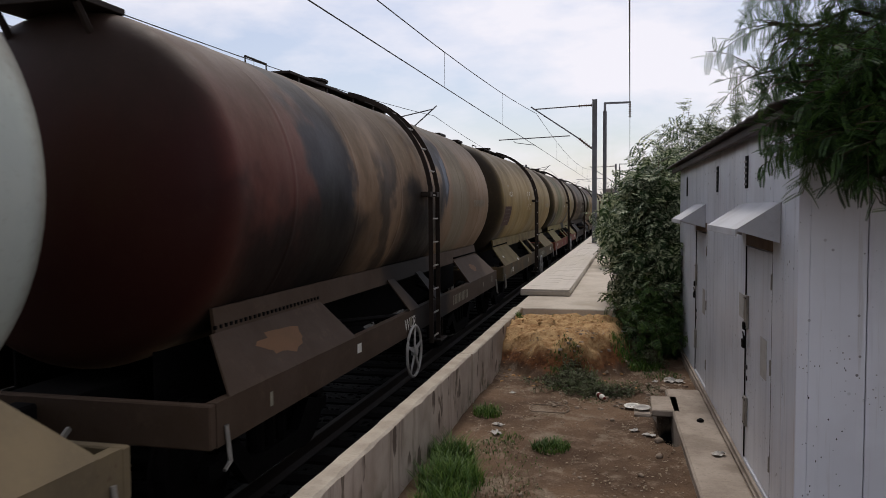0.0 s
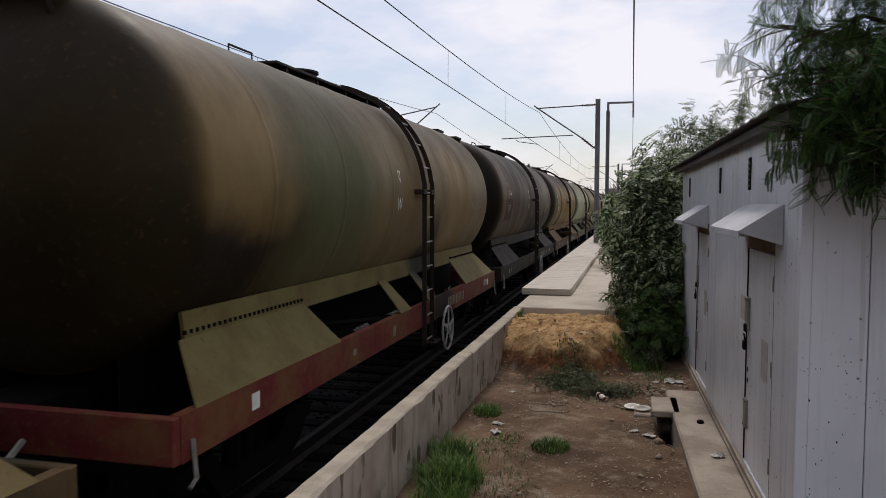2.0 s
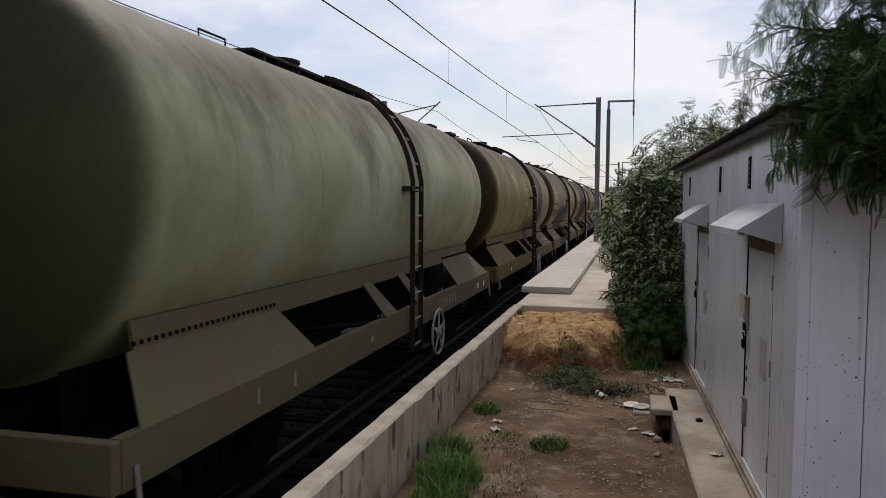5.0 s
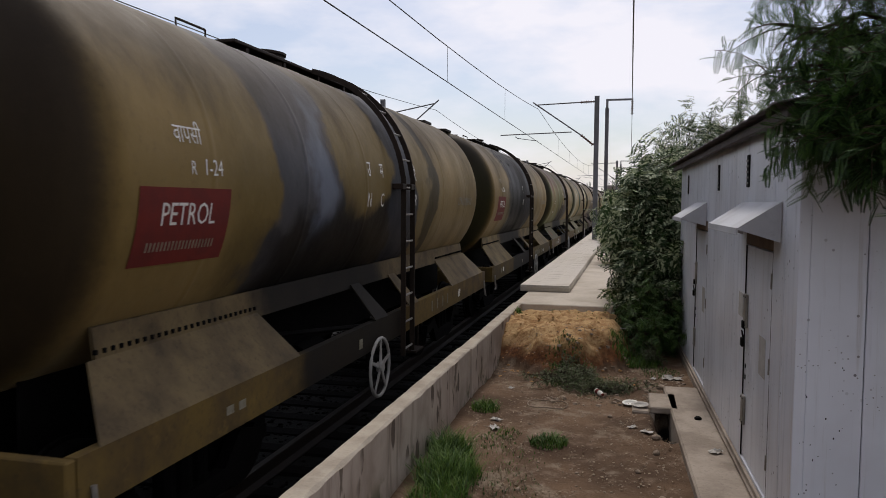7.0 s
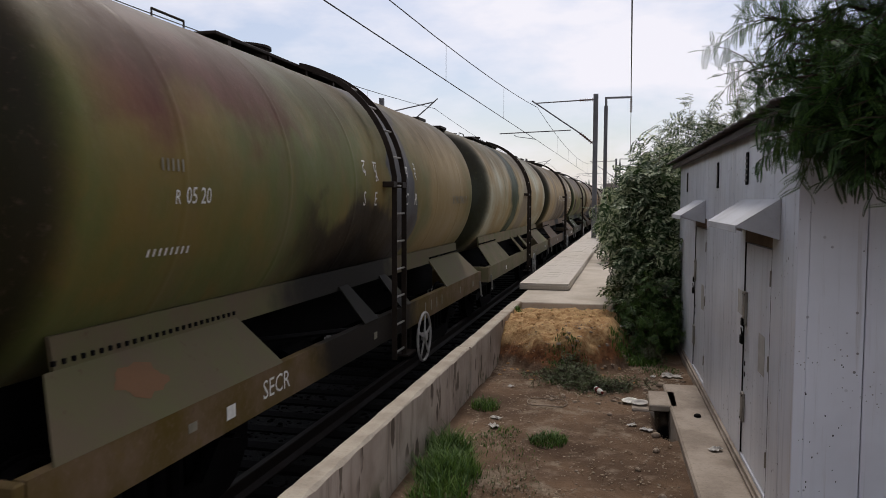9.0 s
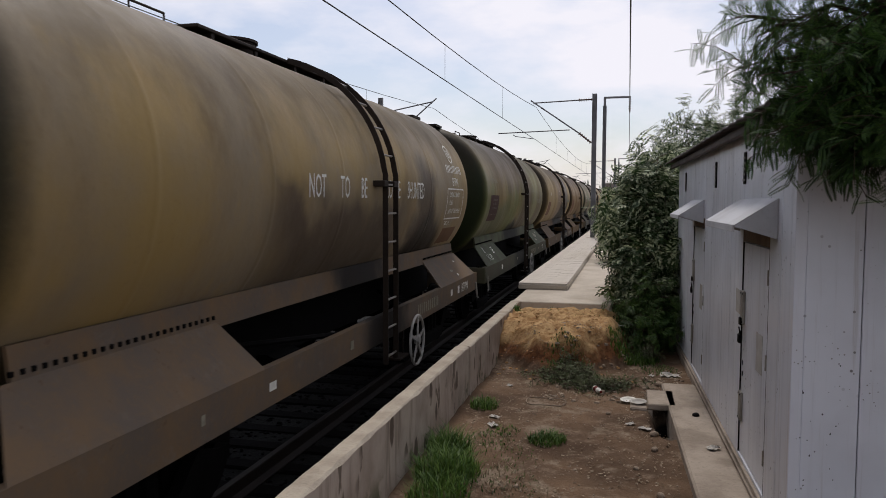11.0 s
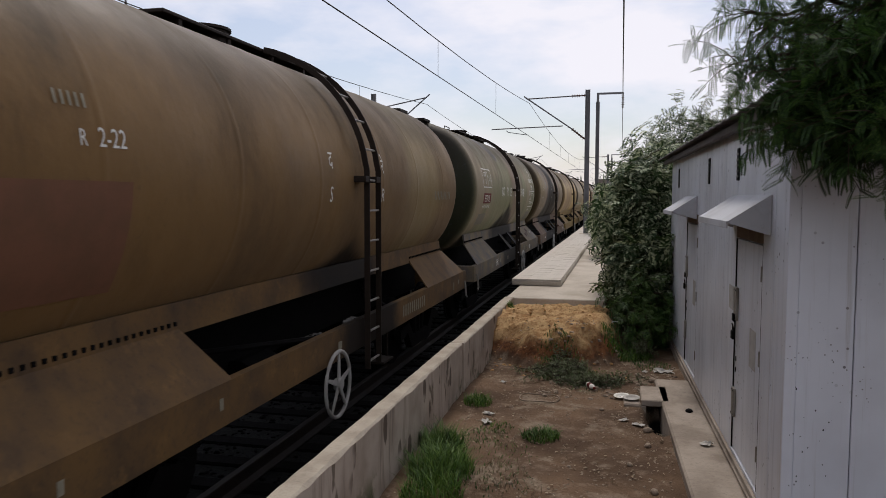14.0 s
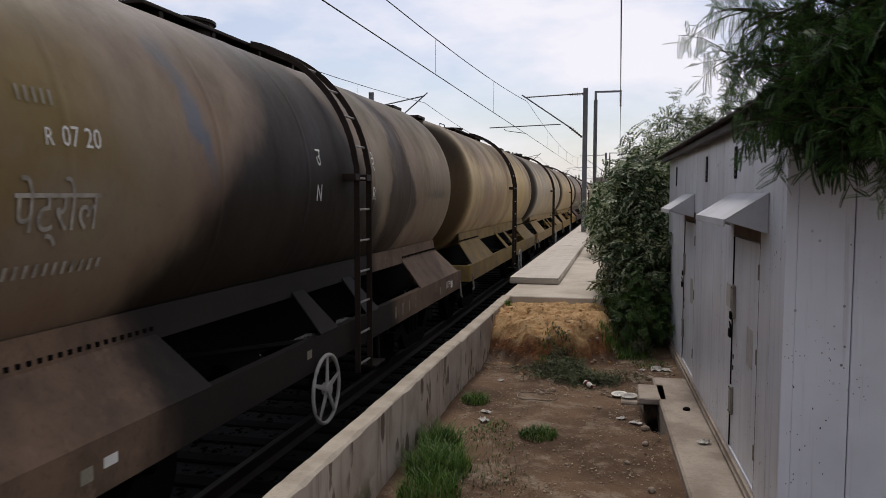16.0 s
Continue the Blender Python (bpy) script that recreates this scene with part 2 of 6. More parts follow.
def tank_paint(name, base, second, stain, patches=(), seed=0.0, rough=0.62, head=None, spill=None):
    """Weathered tank paint; patches: (y, z, half length, half height, softness, colour) on the barrel."""
    m = Mat(name, rough, 0.0, 0.12)
    co = m.node("ShaderNodeMapping", Vector=m.co, Location=(seed * 3.1, seed * 7.7, seed)).outputs[0]
    big = m.noise(0.6, 5, 0.6, (1, 0.8, 0.7), co)
    streak = m.noise(1.0, 7, 0.66, (1.0, 1.1, 0.5), co)
    fine = m.noise(16, 5, 0.65, None, co)
    c = m.mix(base, second, m.ramp(big, 0.38, 0.64))
    c = m.mix(c, stain, m.ramp(streak, 0.5, 0.74, 0, 0.42))
    c = m.mix(c, second, m.ramp(m.noise(2.6, 6, 0.7, (1, 1, 0.7), co), 0.54, 0.68, 0, 0.4))
    warp = m.node("ShaderNodeTexNoise", Vector=co, Scale=1.1, Detail=6.0).outputs["Color"]
    off = m.t.nodes.new("ShaderNodeVectorMath")
    off.operation = "MULTIPLY_ADD"
    m.put(off, 0, warp)
    off.inputs[1].default_value = (1.6, 1.6, 1.6)
    m.put(off, 2, m.co)
    dust = 0.10 * min(1.0, sum(base[:3]) / 0.3 + 0.25)
    for y, z, hy, hz, soft, col in patches:
        mp = m.node("ShaderNodeMapping", Vector=off.outputs[0], Scale=(0, 1 / hy, 1 / hz),
                    Location=(0, -(y + 0.8) / hy, -(z - 2.68 + 0.8) / hz)).outputs[0]
        ab = m.t.nodes.new("ShaderNodeVectorMath")
        ab.operation = "ABSOLUTE"
        m.put(ab, 0, mp)
        sp = m.node("ShaderNodeSeparateXYZ", Vector=ab.outputs[0])
        d = m.math("MAXIMUM", sp.outputs["Y"], sp.outputs["Z"])
        mask = m.ramp(d, 1 + soft, max(0.0, 1 - soft), 0, 0.94)
        c = m.mix(c, col, mask)
        if sum(col[:3]) < 0.12:      # oily black stains carry no dust
            dust = m.math("MULTIPLY", dust, m.math("SUBTRACT", 1.0, mask))
    if spill:
        mask = spill_mask(m, spill, m.noise(0.9, 5, 0.6, (1, 1, 0.6), co))
        c = m.mix(c, lin(17, 14, 12), mask)
        dust = m.math("MULTIPLY", dust, m.math("SUBTRACT", 1.0, mask))
    # shade on the ends and rounded shoulders is painted in as a darker colour
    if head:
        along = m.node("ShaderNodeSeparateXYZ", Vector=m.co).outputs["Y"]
        end_shade = m.ramp(m.math("ADD", m.math("ABSOLUTE", along), m.math("MULTIPLY", fine, 0.06)), 5.16, 5.42, 0, 0.9)
        c = m.mix(c, head, end_shade)
        dust = m.math("MULTIPLY", dust, m.math("SUBTRACT", 1.0, end_shade))
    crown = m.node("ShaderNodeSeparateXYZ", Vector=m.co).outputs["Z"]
    crown_dark = m.ramp(m.math("ADD", crown, m.math("MULTIPLY", m.math("SUBTRACT", streak, 0.5), 1.6)), 0.1, 1.15, 0, 0.74)
    c = m.mix(c, lin(38, 32, 26), crown_dark)          # crown painted darker to offset the strong light from above
    c = m.mix(c, stain, m.ramp(fine, 0.55, 0.8, 0, 0.3))
    m.color(c).rough(m.ramp(streak, 0.3, 0.8, rough - 0.08, rough + 0.2)).bump(m.math("ADD", m.math("MULTIPLY", fine, 0.12), m.noise(1.4, 3, 0.5, None, co)), 0.5, 0.03)
    m.put(m.b, "Sheen Weight", dust)
    m.b.inputs["Sheen Roughness"].default_value = 0.45
    m.b.inputs["Sheen Tint"].default_value = (1.0, 0.82, 0.55, 1)
    return m.m


# ---- mesh helpers ----
def mesh_of(name, bm, material=None):
    me = bpy.data.meshes.new(name)
    bm.to_mesh(me)
    bm.free()
    if material:
        me.materials.append(material)
    return me


def part(name, bm, material, parent=None, label="", m=None):
    """Links a bmesh, or shares a mesh, as one object under a thing or part."""
    me = bm if isinstance(bm, bpy.types.Mesh) else mesh_of(name, bm, material)
    ob = new(name, me)
    if parent:
        ob.parent = parent
    if m is not None:
        ob.matrix_basis = m
    if label:
        tagged(ob, label)
    return ob


def smooth(ob_or_me, on=True):
    me = ob_or_me if isinstance(ob_or_me, bpy.types.Mesh) else ob_or_me.data
    for p in me.polygons:
        p.use_smooth = on


def box(bm, x0, x1, y0, y1, z0, z1, bevel=0.0, seg=1):
    vs = [bm.verts.new(p) for p in ((x0, y0, z0), (x1, y0, z0), (x1, y1, z0), (x0, y1, z0),
                                    (x0, y0, z1), (x1, y0, z1), (x1, y1, z1), (x0, y1, z1))]
    fs = [bm.faces.new([vs[i] for i in f]) for f in ((3, 2, 1, 0), (4, 5, 6, 7), (0, 1, 5, 4), (1, 2, 6, 5), (2, 3, 7, 6), (3, 0, 4, 7))]
    if bevel:
        edges = {e for f in fs for e in f.edges}
        bmesh.ops.bevel(bm, geom=list(edges), offset=bevel, segments=seg, affect="EDGES")
    return bm


def slab(pts, thick):
    """A plate: a planar polygon of 3D points, thickened along its normal."""
    bm = bmesh.new()
    f = bm.faces.new([bm.verts.new(p) for p in pts])
    f.normal_update()
    n = f.normal.copy()
    r = bmesh.ops.extrude_face_region(bm, geom=[f])
    for v in r["geom"]:
        if isinstance(v, bmesh.types.BMVert):
            v.co -= n * thick
    bmesh.ops.recalc_face_normals(bm, faces=bm.faces)
    return bm


def prism(bm, pts, y0, y1):
    """A closed (x, z) outline extruded along y."""
    a = [bm.verts.new((x, y0, z)) for x, z in pts]
    b = [bm.verts.new((x, y1, z)) for x, z in pts]
    n = len(pts)
    fs = [bm.faces.new(a), bm.faces.new(b[::-1])]
    fs += [bm.faces.new((a[i], b[i], b[(i + 1) % n], a[(i + 1) % n])) for i in range(n)]
    bmesh.ops.recalc_face_normals(bm, faces=fs)
    return bm


def tube(bm, pts, r, n=8, r1=None, closed=False):
    """A round bar along points, tapering from r to r1."""
    pts = [Vector(p) for p in pts]
    rings = []
    for i, p in enumerate(pts):
        a = pts[i - 1] if i or closed else p
        b = pts[(i + 1) % len(pts)] if i + 1 < len(pts) or closed else p
        d = (b - a).normalized()
        u = d.cross(Vector((0, 0, 1)) if abs(d.z) < 0.9 else Vector((1, 0, 0))).normalized()
        v = d.cross(u)
        rad = r if r1 is None else r + (r1 - r) * i / (len(pts) - 1)
        rings.append([bm.verts.new(p + (u * math.cos(t) + v * math.sin(t)) * rad) for t in (2 * math.pi * k / n for k in range(n))])
    count = len(pts) if closed else len(pts) - 1
    for i in range(count):
        a, b = rings[i], rings[(i + 1) % len(pts)]
        for k in range(n):
            bm.faces.new((a[k], a[(k + 1) % n], b[(k + 1) % n], b[k]))
    if not closed:
        bm.faces.new(rings[0][::-1])
        bm.faces.new(rings[-1])
    return bm


def lathe_y(bm, prof, n=48):
    """A body turned round the y axis from (y, radius) pairs."""
    rings = []
    for y, r in prof:
        rings.append([bm.verts.new((r * math.cos(2 * math.pi * k / n), y, r * math.sin(2 * math.pi * k / n))) for k in range(n)] if r > 1e-6 else [bm.verts.new((0, y, 0))])
    for a, b in zip(rings, rings[1:]):
        for k in range(n):
            q = [a[k % len(a)], a[(k + 1) % len(a)], b[(k + 1) % len(b)], b[k % len(b)]]
            u = []
            for v in q:
                if v not in u:
                    u.append(v)
            bm.faces.new(u)
    bmesh.ops.recalc_face_normals(bm, faces=bm.faces)
    return bm


def empty(name, m=None, **tags):
    ob = new(name)
    if m is not None:
        ob.matrix_basis = m
    return tagged(ob, **tags)


# ---- ground, tracks, walls, platform ----
TRACK_X, TRACK2_X = -4.31, -8.75


def hills(x, y):
    """Height of the ground sheet: track bed, sunken yard, sand mound before the platform, flat beyond."""
    n = noise.noise(Vector((x * 1.3, y * 1.3, 0))) * 0.035 + noise.noise(Vector((x * 4.2, y * 4.2, 3))) * 0.016
    if x < -2.0:
        z = -0.2 + n * 0.4
        if x < -12:
            z += min(1, (-12 - x) / 4) * 0.35
        return z
    z = 0.07 + n
    # sand mound against the platform's end
    if x < 0.45 and 9.5 < y < 14.2:
        lump = noise.noise(Vector((x * 2.1, y * 2.1, 7))) * 0.35 + noise.noise(Vector((x * 6, y * 6, 1))) * 0.1
        foot = 10.95 + 0.35 * math.sin(x * 2.7 + 1) + lump * 0.6
        up = min(1.0, max(0.0, (y - foot) / 0.8)) ** 0.8
        side = min(1.0, max(0.0, (0.12 - x + lump * 0.4) / 0.45))
        up = up * up * (3 - 2 * up) * side * side * (3 - 2 * side)
        rid = abs(noise.noise(Vector((x * 3.2, y * 3.2, 5)))) * 0.22 + abs(noise.noise(Vector((x * 8.5, y * 8.5, 2)))) * 0.08
        back = max(0.0, (y - 13.35) / 0.45)
        z += up * (0.62 + 0.05 * lump - rid - 0.12 * min(1, back))
        z += (1 - abs(2 * up - 1)) * noise.noise(Vector((x * 5, y * 5, 8))) * 0.2
    # shallow pit beside the plinth
    pit = max(0.0, 1 - math.hypot((x - 0.46) / 0.2, (y - 8.85) / 0.75))
    return z - 0.34 * min(1, pit * 1.8)


def ground_sheet():
    xs = [-900, -300, -120, -60, -30, -20, -16, -14, -12, -10, -8, -6.4, -5, -4, -3, -2.4, -2.06, -1.96]
    xs += list(np.arange(-1.9, 1.0, 0.055)) + [1.0, 1.2, 1.6, 2.5, 4, 7, 12, 20, 40, 90, 250, 900]
    ys = [-300, -60, -20, -8, -3, 0, 1.5, 2.5] + list(np.arange(3.0, 14.4, 0.065)) + [14.6, 15, 16, 18, 21, 25, 30, 38, 50, 70, 100, 150, 250, 450, 900, 1800]
    bm = bmesh.new()
    grid = [[bm.verts.new((x, y, hills(x, y))) for x in xs] for y in ys]
    for a, b in zip(grid, grid[1:]):
        for i in range(len(xs) - 1):
            bm.faces.new((a[i], a[i + 1], b[i + 1], b[i]))
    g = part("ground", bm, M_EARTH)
    smooth(g)
    return tagged(g, "dry brown earth ground with an orange sand mound", "ground", kind="structure")


ground_sheet()


def rough_wall(name, x0, x1, y0, y1, z0, z1, label):
    """A cast wall with an uneven, chipped top edge."""
    bm = bmesh.new()
    n = max(2, int((y1 - y0) / 0.09))
    prev = None
    for i in range(n + 1):
        y = y0 + (y1 - y0) * i / n
        w = lambda s, a: noise.noise(Vector((y * 2.1, s, 0))) * a + noise.noise(Vector((y * 7.5, s, 4))) * a * 0.6
        e0, e1 = 0.012 + abs(w(3, 0.02)), 0.012 + abs(w(9, 0.022))
        pts = [(x0 + w(1, 0.006), z0), (x0 + w(1, 0.008), z1 - e0), (x0 + e0, z1 + w(5, 0.006)),
               (x1 - e1, z1 + w(6, 0.006)), (x1 + w(2, 0.008), z1 - e1), (x1 + w(2, 0.006), (z0 + z1) / 2), (x1 + 0.015, z0)]
        row = [bm.verts.new((px, y, pz)) for px, pz in pts]
        if prev:
            for k in range(len(row)):
                f = bm.faces.new((prev[k], row[k], row[(k + 1) % len(row)], prev[(k + 1) % len(row)]))
                f.material_index = 1 if k in (1, 2, 3) else 0
        else:
            bm.faces.new(row)
        prev = row
    bm.faces.new(prev[::-1])
    bmesh.ops.recalc_face_normals(bm, faces=bm.faces)
    ob = part(name, bm, M_WALL)
    ob.data.materials.append(M_COPING)
    return tagged(ob, label, "wall", kind="structure")


def wall_plaster():
    m = Mat("stained_plaster", 0.9, 0, 0.3)
    big = m.noise(1.3, 5)
    run = m.noise(1.0, 5, 0.6, (5, 5, 0.7))
    fine = m.noise(30, 5, 0.7)
    c = m.mix(lin(178, 164, 149), lin(148, 134, 119), m.ramp(big, 0.38, 0.66))
    c = m.mix(c, lin(112, 98, 84), m.ramp(run, 0.5, 0.68, 0, 0.7))
    blot = m.noise(3.4, 4, 0.5, (1, 1, 0.45))
    c = m.mix(c, lin(92, 80, 66), m.ramp(blot, 0.60, 0.64, 0, 0.85))
    vo = m.node("ShaderNodeTexVoronoi", Vector=m.node("ShaderNodeMapping", Vector=m.co, Scale=(1, 1, 0.45)).outputs[0], Scale=3.6)
    oval = m.math("ADD", vo.outputs["Distance"], m.math("MULTIPLY", m.noise(14, 3), 0.16))
    c = m.mix(c, lin(74, 60, 47), m.math("MULTIPLY", m.ramp(oval, 0.33, 0.27), m.ramp(m.noise(1.7, 2), 0.42, 0.5, 0, 0.85)))
    sep = m.node("ShaderNodeSeparateXYZ", Vector=m.co)
    moss = m.math("MULTIPLY", m.ramp(m.noise(2.2, 5, 0.7), 0.5, 0.62), m.ramp(sep.outputs["Z"], 0.4, 0.12))
    c = m.mix(c, lin(84, 84, 58), moss)
    m.color(c).bump(m.math("ADD", m.math("MULTIPLY", fine, 0.4), blot), 0.5, 0.012)
    return m.m


M_WALL = wall_plaster()
rough_wall("wall_west_1", -2.09, -1.92, -6.0, 9.22, -0.5, 0.72, "low grey plastered retaining wall beside the track, stained")
rough_wall("wall_west_2", -2.08, -1.905, 9.262, 13.78, -0.5, 0.715, "short end stretch of stained retaining wall beyond a joint")


def platform():
    bm = box(bmesh.new(), -2.06, -0.28, 13.79, 240, -0.4, 0.70, 0.015)
    p = tagged(part("platform_lower", bm, M_PLAT), "worn lower concrete platform surface with dusty edge", "platform", kind="structure")
    bm = box(bmesh.new(), -0.275, 12, 14.4, 240, -0.4, 0.66, 0.02)
    tagged(part("platform_verge", bm, M_VERGE), "earth verge behind the platform under the bushes", "verge", kind="structure")
    bm = box(bmesh.new(), -2.22, -1.2, 15.72, 240, 0.705, 0.80, 0.012)
    p = tagged(part("platform_raised", bm, M_PLAT), "raised platform edge strip with a thick concrete lip", "platform", kind="structure")
    # pavers of the raised strip
    bm = box(bmesh.new(), -0.167, 0.167, -0.1245, 0.1245, 0, 0.032, 0.0015)
    tile = mesh_of("paver", bm, M_TILE)
    for j in range(80):
        for i in range(3):
            part("paver", tile, None, p, m=pose(-2.05 + i * 0.335, 15.86 + j * 0.25, 0.803 + random.uniform(-0.002, 0.003), 0, 0, random.uniform(-0.4, 0.4)))
    bm = bmesh.new()
    for j in range(80, 500):
        box(bm, -2.22, -1.2, 15.74 + j * 0.25, 15.98 + j * 0.25, 0.803, 0.834)
    tagged(part("far_pavers", bm, M_TILE, p), kind="stuff")


platform()


def track(x, length, name):
    """A broad-gauge track: two rails, and concrete sleepers."""
    t = empty(name, pose(x, 0, 0), label="broad-gauge railway track with steel rails on dark sleepers", category="track", kind="structure")
    prof = [(-0.075, -0.17), (0.075, -0.17), (0.075, -0.158), (0.012, -0.13), (0.012, -0.045), (0.036, -0.035), (0.036, -0.006),
            (0.03, 0), (-0.03, 0), (-0.036, -0.006), (-0.036, -0.035), (-0.012, -0.045), (-0.012, -0.13), (-0.075, -0.158)]
    for s in (-1, 1):
        part("rail", prism(bmesh.new(), [(px + s * 0.874, pz) for px, pz in prof], -20, length), M_RAIL, t)
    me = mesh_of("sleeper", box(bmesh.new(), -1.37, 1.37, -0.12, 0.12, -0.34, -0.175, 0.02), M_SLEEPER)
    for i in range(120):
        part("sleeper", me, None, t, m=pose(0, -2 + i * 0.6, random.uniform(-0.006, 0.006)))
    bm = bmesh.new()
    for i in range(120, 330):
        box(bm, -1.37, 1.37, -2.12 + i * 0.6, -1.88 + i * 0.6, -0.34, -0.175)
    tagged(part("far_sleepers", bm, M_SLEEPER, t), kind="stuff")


track(TRACK_X, 600, "track_1")
track(TRACK2_X, 600, "track_2")


def scatter_stones(name, count, area, size, material, label, height=None):
    """Many small angular stones lying on the ground, in one mesh."""
    rng = np.random.default_rng(abs(hash_name(name)))
    base = np.array([(-1, -1, -0.6), (1, -1, -0.6), (1, 1, -0.6), (-1, 1, -0.6), (-0.7, -0.6, 0.7), (0.8, -0.7, 0.5), (0.6, 0.7, 0.75), (-0.6, 0.8, 0.5)])
    quads = np.array([(0, 1, 5, 4), (1, 2, 6, 5), (2, 3, 7, 6), (3, 0, 4, 7), (4, 5, 6, 7)])
    verts, faces = [], []
    for i in range(count):
        x, y = rng.uniform(area[0], area[1]), rng.uniform(area[2], area[3])
        s = size * rng.uniform(0.35, 1.0) ** 1.5
        a = rng.uniform(0, 6.283)
        p = base * rng.uniform(0.6, 1.2, (8, 3)) * s * np.array([1, rng.uniform(0.6, 1), rng.uniform(0.4, 0.8)])
        r = np.array([[math.cos(a), -math.sin(a), 0], [math.sin(a), math.cos(a), 0], [0, 0, 1]])
        p = p @ r.T + np.array([x, y, (hills(x, y) if height is None else height) + s * 0.15])
        faces.extend((quads + len(verts) * 1).tolist())
        verts.extend(p.tolist())
    me = bpy.data.meshes.new(name)
    me.from_pydata(verts, [], faces)
    me.materials.append(material)
    return tagged(new(name, me), label, "stones", kind="stuff")


def hash_name(s):
    return sum((i + 1) * ord(ch) for i, ch in enumerate(s))


scatter_stones("ballast", 9000, (-6.6, -2.12, 1.0, 26), 0.035, M_BALLAST, "track ballast stones between the rails, near black with painted-in shade")
scatter_stones("gravel", 1500, (-1.85, 0.5, 4.0, 11.6), 0.016, M_STONE, "small pebbles and crumbs strewn over the earth")
M_CLOD = worn("sand_clod", lin(176, 138, 92), lin(140, 102, 62), 0.95, 9.0, 0.7, 0.6, 0.02)
scatter_stones("clods", 130, (-1.88, 0.1, 10.4, 12.6), 0.032, M_CLOD, "crumbled clods of orange sand on the mound")
scatter_stones("rubble", 160, (-1.0, 0.9, 9.3, 11.8), 0.045, M_STONE, "broken rubble stones beside the mound")


# ---- equipment shed ----
M_LINTEL = worn("lintel_board", lin(120, 104, 92), lin(84, 70, 60), 0.8, 5.0, 0.5, 0.2, 0.004)
SHED = pose(1.075, 5.18, 0.0, 0, 0, 1.78)     # near corner of the track-side face; local y runs along that face


def shed():
    s = empty("equipment_shed", SHED, label="light grey painted metal-panel equipment shed on a concrete plinth", category="shed")
    L, W, z0, z1 = 8.35, 3.2, 0.17, 3.16
    # track-side face, cut by two door openings and three vents
    doors = [(1.07, 2.2, 0.24, 2.30), (4.85, 6.05, 0.24, 2.32)]

    def panel(y0, y1, za, zb, x0=0.0):
        part("wall_panel", box(bmesh.new(), x0, x0 + 0.06, y0 + 0.004, y1 - 0.004, za, zb, 0.004), M_SHED, s)

    cuts = [0.28, 0.68, 1.07, 2.2, 2.85, 3.35, 4.2, 4.85, 6.05, 6.7, 7.4, L]
    for a, b in zip(cuts, cuts[1:]):
        door = next((d for d in doors if abs(d[0] - a) < 1e-6), None)
        if door:
            panel(a, b, door[3] + 0.002, z1)
            panel(a, b, z0, door[2] - 0.002)
        else:
            panel(a, b, z0, z1)
    # end face towards the viewer, far end, back
    seams = [0.0675, 0.42, 1.04, 1.66, 2.28, 2.9, 3.2]
    for a, b in zip(seams, seams[1:]):
        part("wall_panel", box(bmesh.new(), a, b - 0.006, 0.28, 0.34, z0, z1, 0.004), M_SHED, s)
        part("wall_panel", box(bmesh.new(), a, b - 0.006, L - 0.06, L, z0, z1, 0.004), M_SHED, s)
    # chips in the paint of the end face
    rng = random.Random(5)
    bm = bmesh.new()
    for _ in range(34):
        px, pz, r = rng.uniform(0.03, 0.3), 0.42 + rng.uniform(0, 1) ** 1.5 * 1.1, rng.uniform(0.0025, 0.007)
        bm.faces.new([bm.verts.new((px + r * rng.uniform(0.6, 1) * math.cos(k), 0.2735 - 0.0001 * k if px < 0.066 else 0.2795, pz + 1.5 * r * rng.uniform(0.6, 1) * math.sin(k))) for k in range(6)])
    tagged(part("paint_chips", bm, M_DARKSTEEL, s), kind="stuff")
    part("wall_panel", box(bmesh.new(), W - 0.06, W, 0.35, L - 0.07, z0, z1, 0.004), M_SHED, s)
    part("corner_strip", box(bmesh.new(), -0.006, 0.066, 0.274, 0.33, z0, z1, 0.003), M_SHED, s)
    part("base_rail", box(bmesh.new(), -0.03, -0.002, 0.25, L + 0.02, 0.17, 0.215, 0.004), M_PLINTH, s)
    # roof: folded sheet, low slope, with an overhang on all sides
    bm = bmesh.new()
    rows = []
    n = 90
    for i in range(n + 1):
        y = 0.12 + (L + 0.35) * i / n
        up = 0.012 if i % 4 in (1, 2) else 0.0
        sec = [(-0.2, 3.19 + up), (W / 2, 3.50 + up), (W + 0.2, 3.19 + up), (W + 0.2, 3.178 + up), (W / 2, 3.488 + up), (-0.2, 3.178 + up)]
        rows.append([bm.verts.new((x, y, z)) for x, z in sec])
    for a, b in zip(rows, rows[1:]):
        for q in range(6):
            bm.faces.new((a[q], a[(q + 1) % 6], b[(q + 1) % 6], b[q]))
    bm.faces.new(rows[0]), bm.faces.new(rows[-1][::-1])
    bmesh.ops.recalc_face_normals(bm, faces=bm.faces)
    part("roof", bm, M_ROOF, s, "dark weathered corrugated roof sheet")
    part("roof_batten", box(bmesh.new(), -0.12, -0.06, 0.2, L + 0.25, 3.1, 3.165, 0.004), M_ROOF, s)
    # doors
    for k, (ya, yb, za, zb) in enumerate(doors):
        d = part("door", box(bmesh.new(), 0.012, 0.05, ya + 0.012, yb - 0.012, za + 0.01, zb - 0.135, 0.004), M_SHED, s, "grey sheet-metal door, shut")
        for yy in (ya + 0.0005, yb - 0.0115):
            part("door_gap", box(bmesh.new(), 0.001, 0.011, yy, yy + 0.011, za, zb - 0.13), M_DARKSTEEL, d)
        part("door_lintel", box(bmesh.new(), 0.002, 0.05, ya, yb, zb - 0.12, zb, 0.004), M_LINTEL, s)
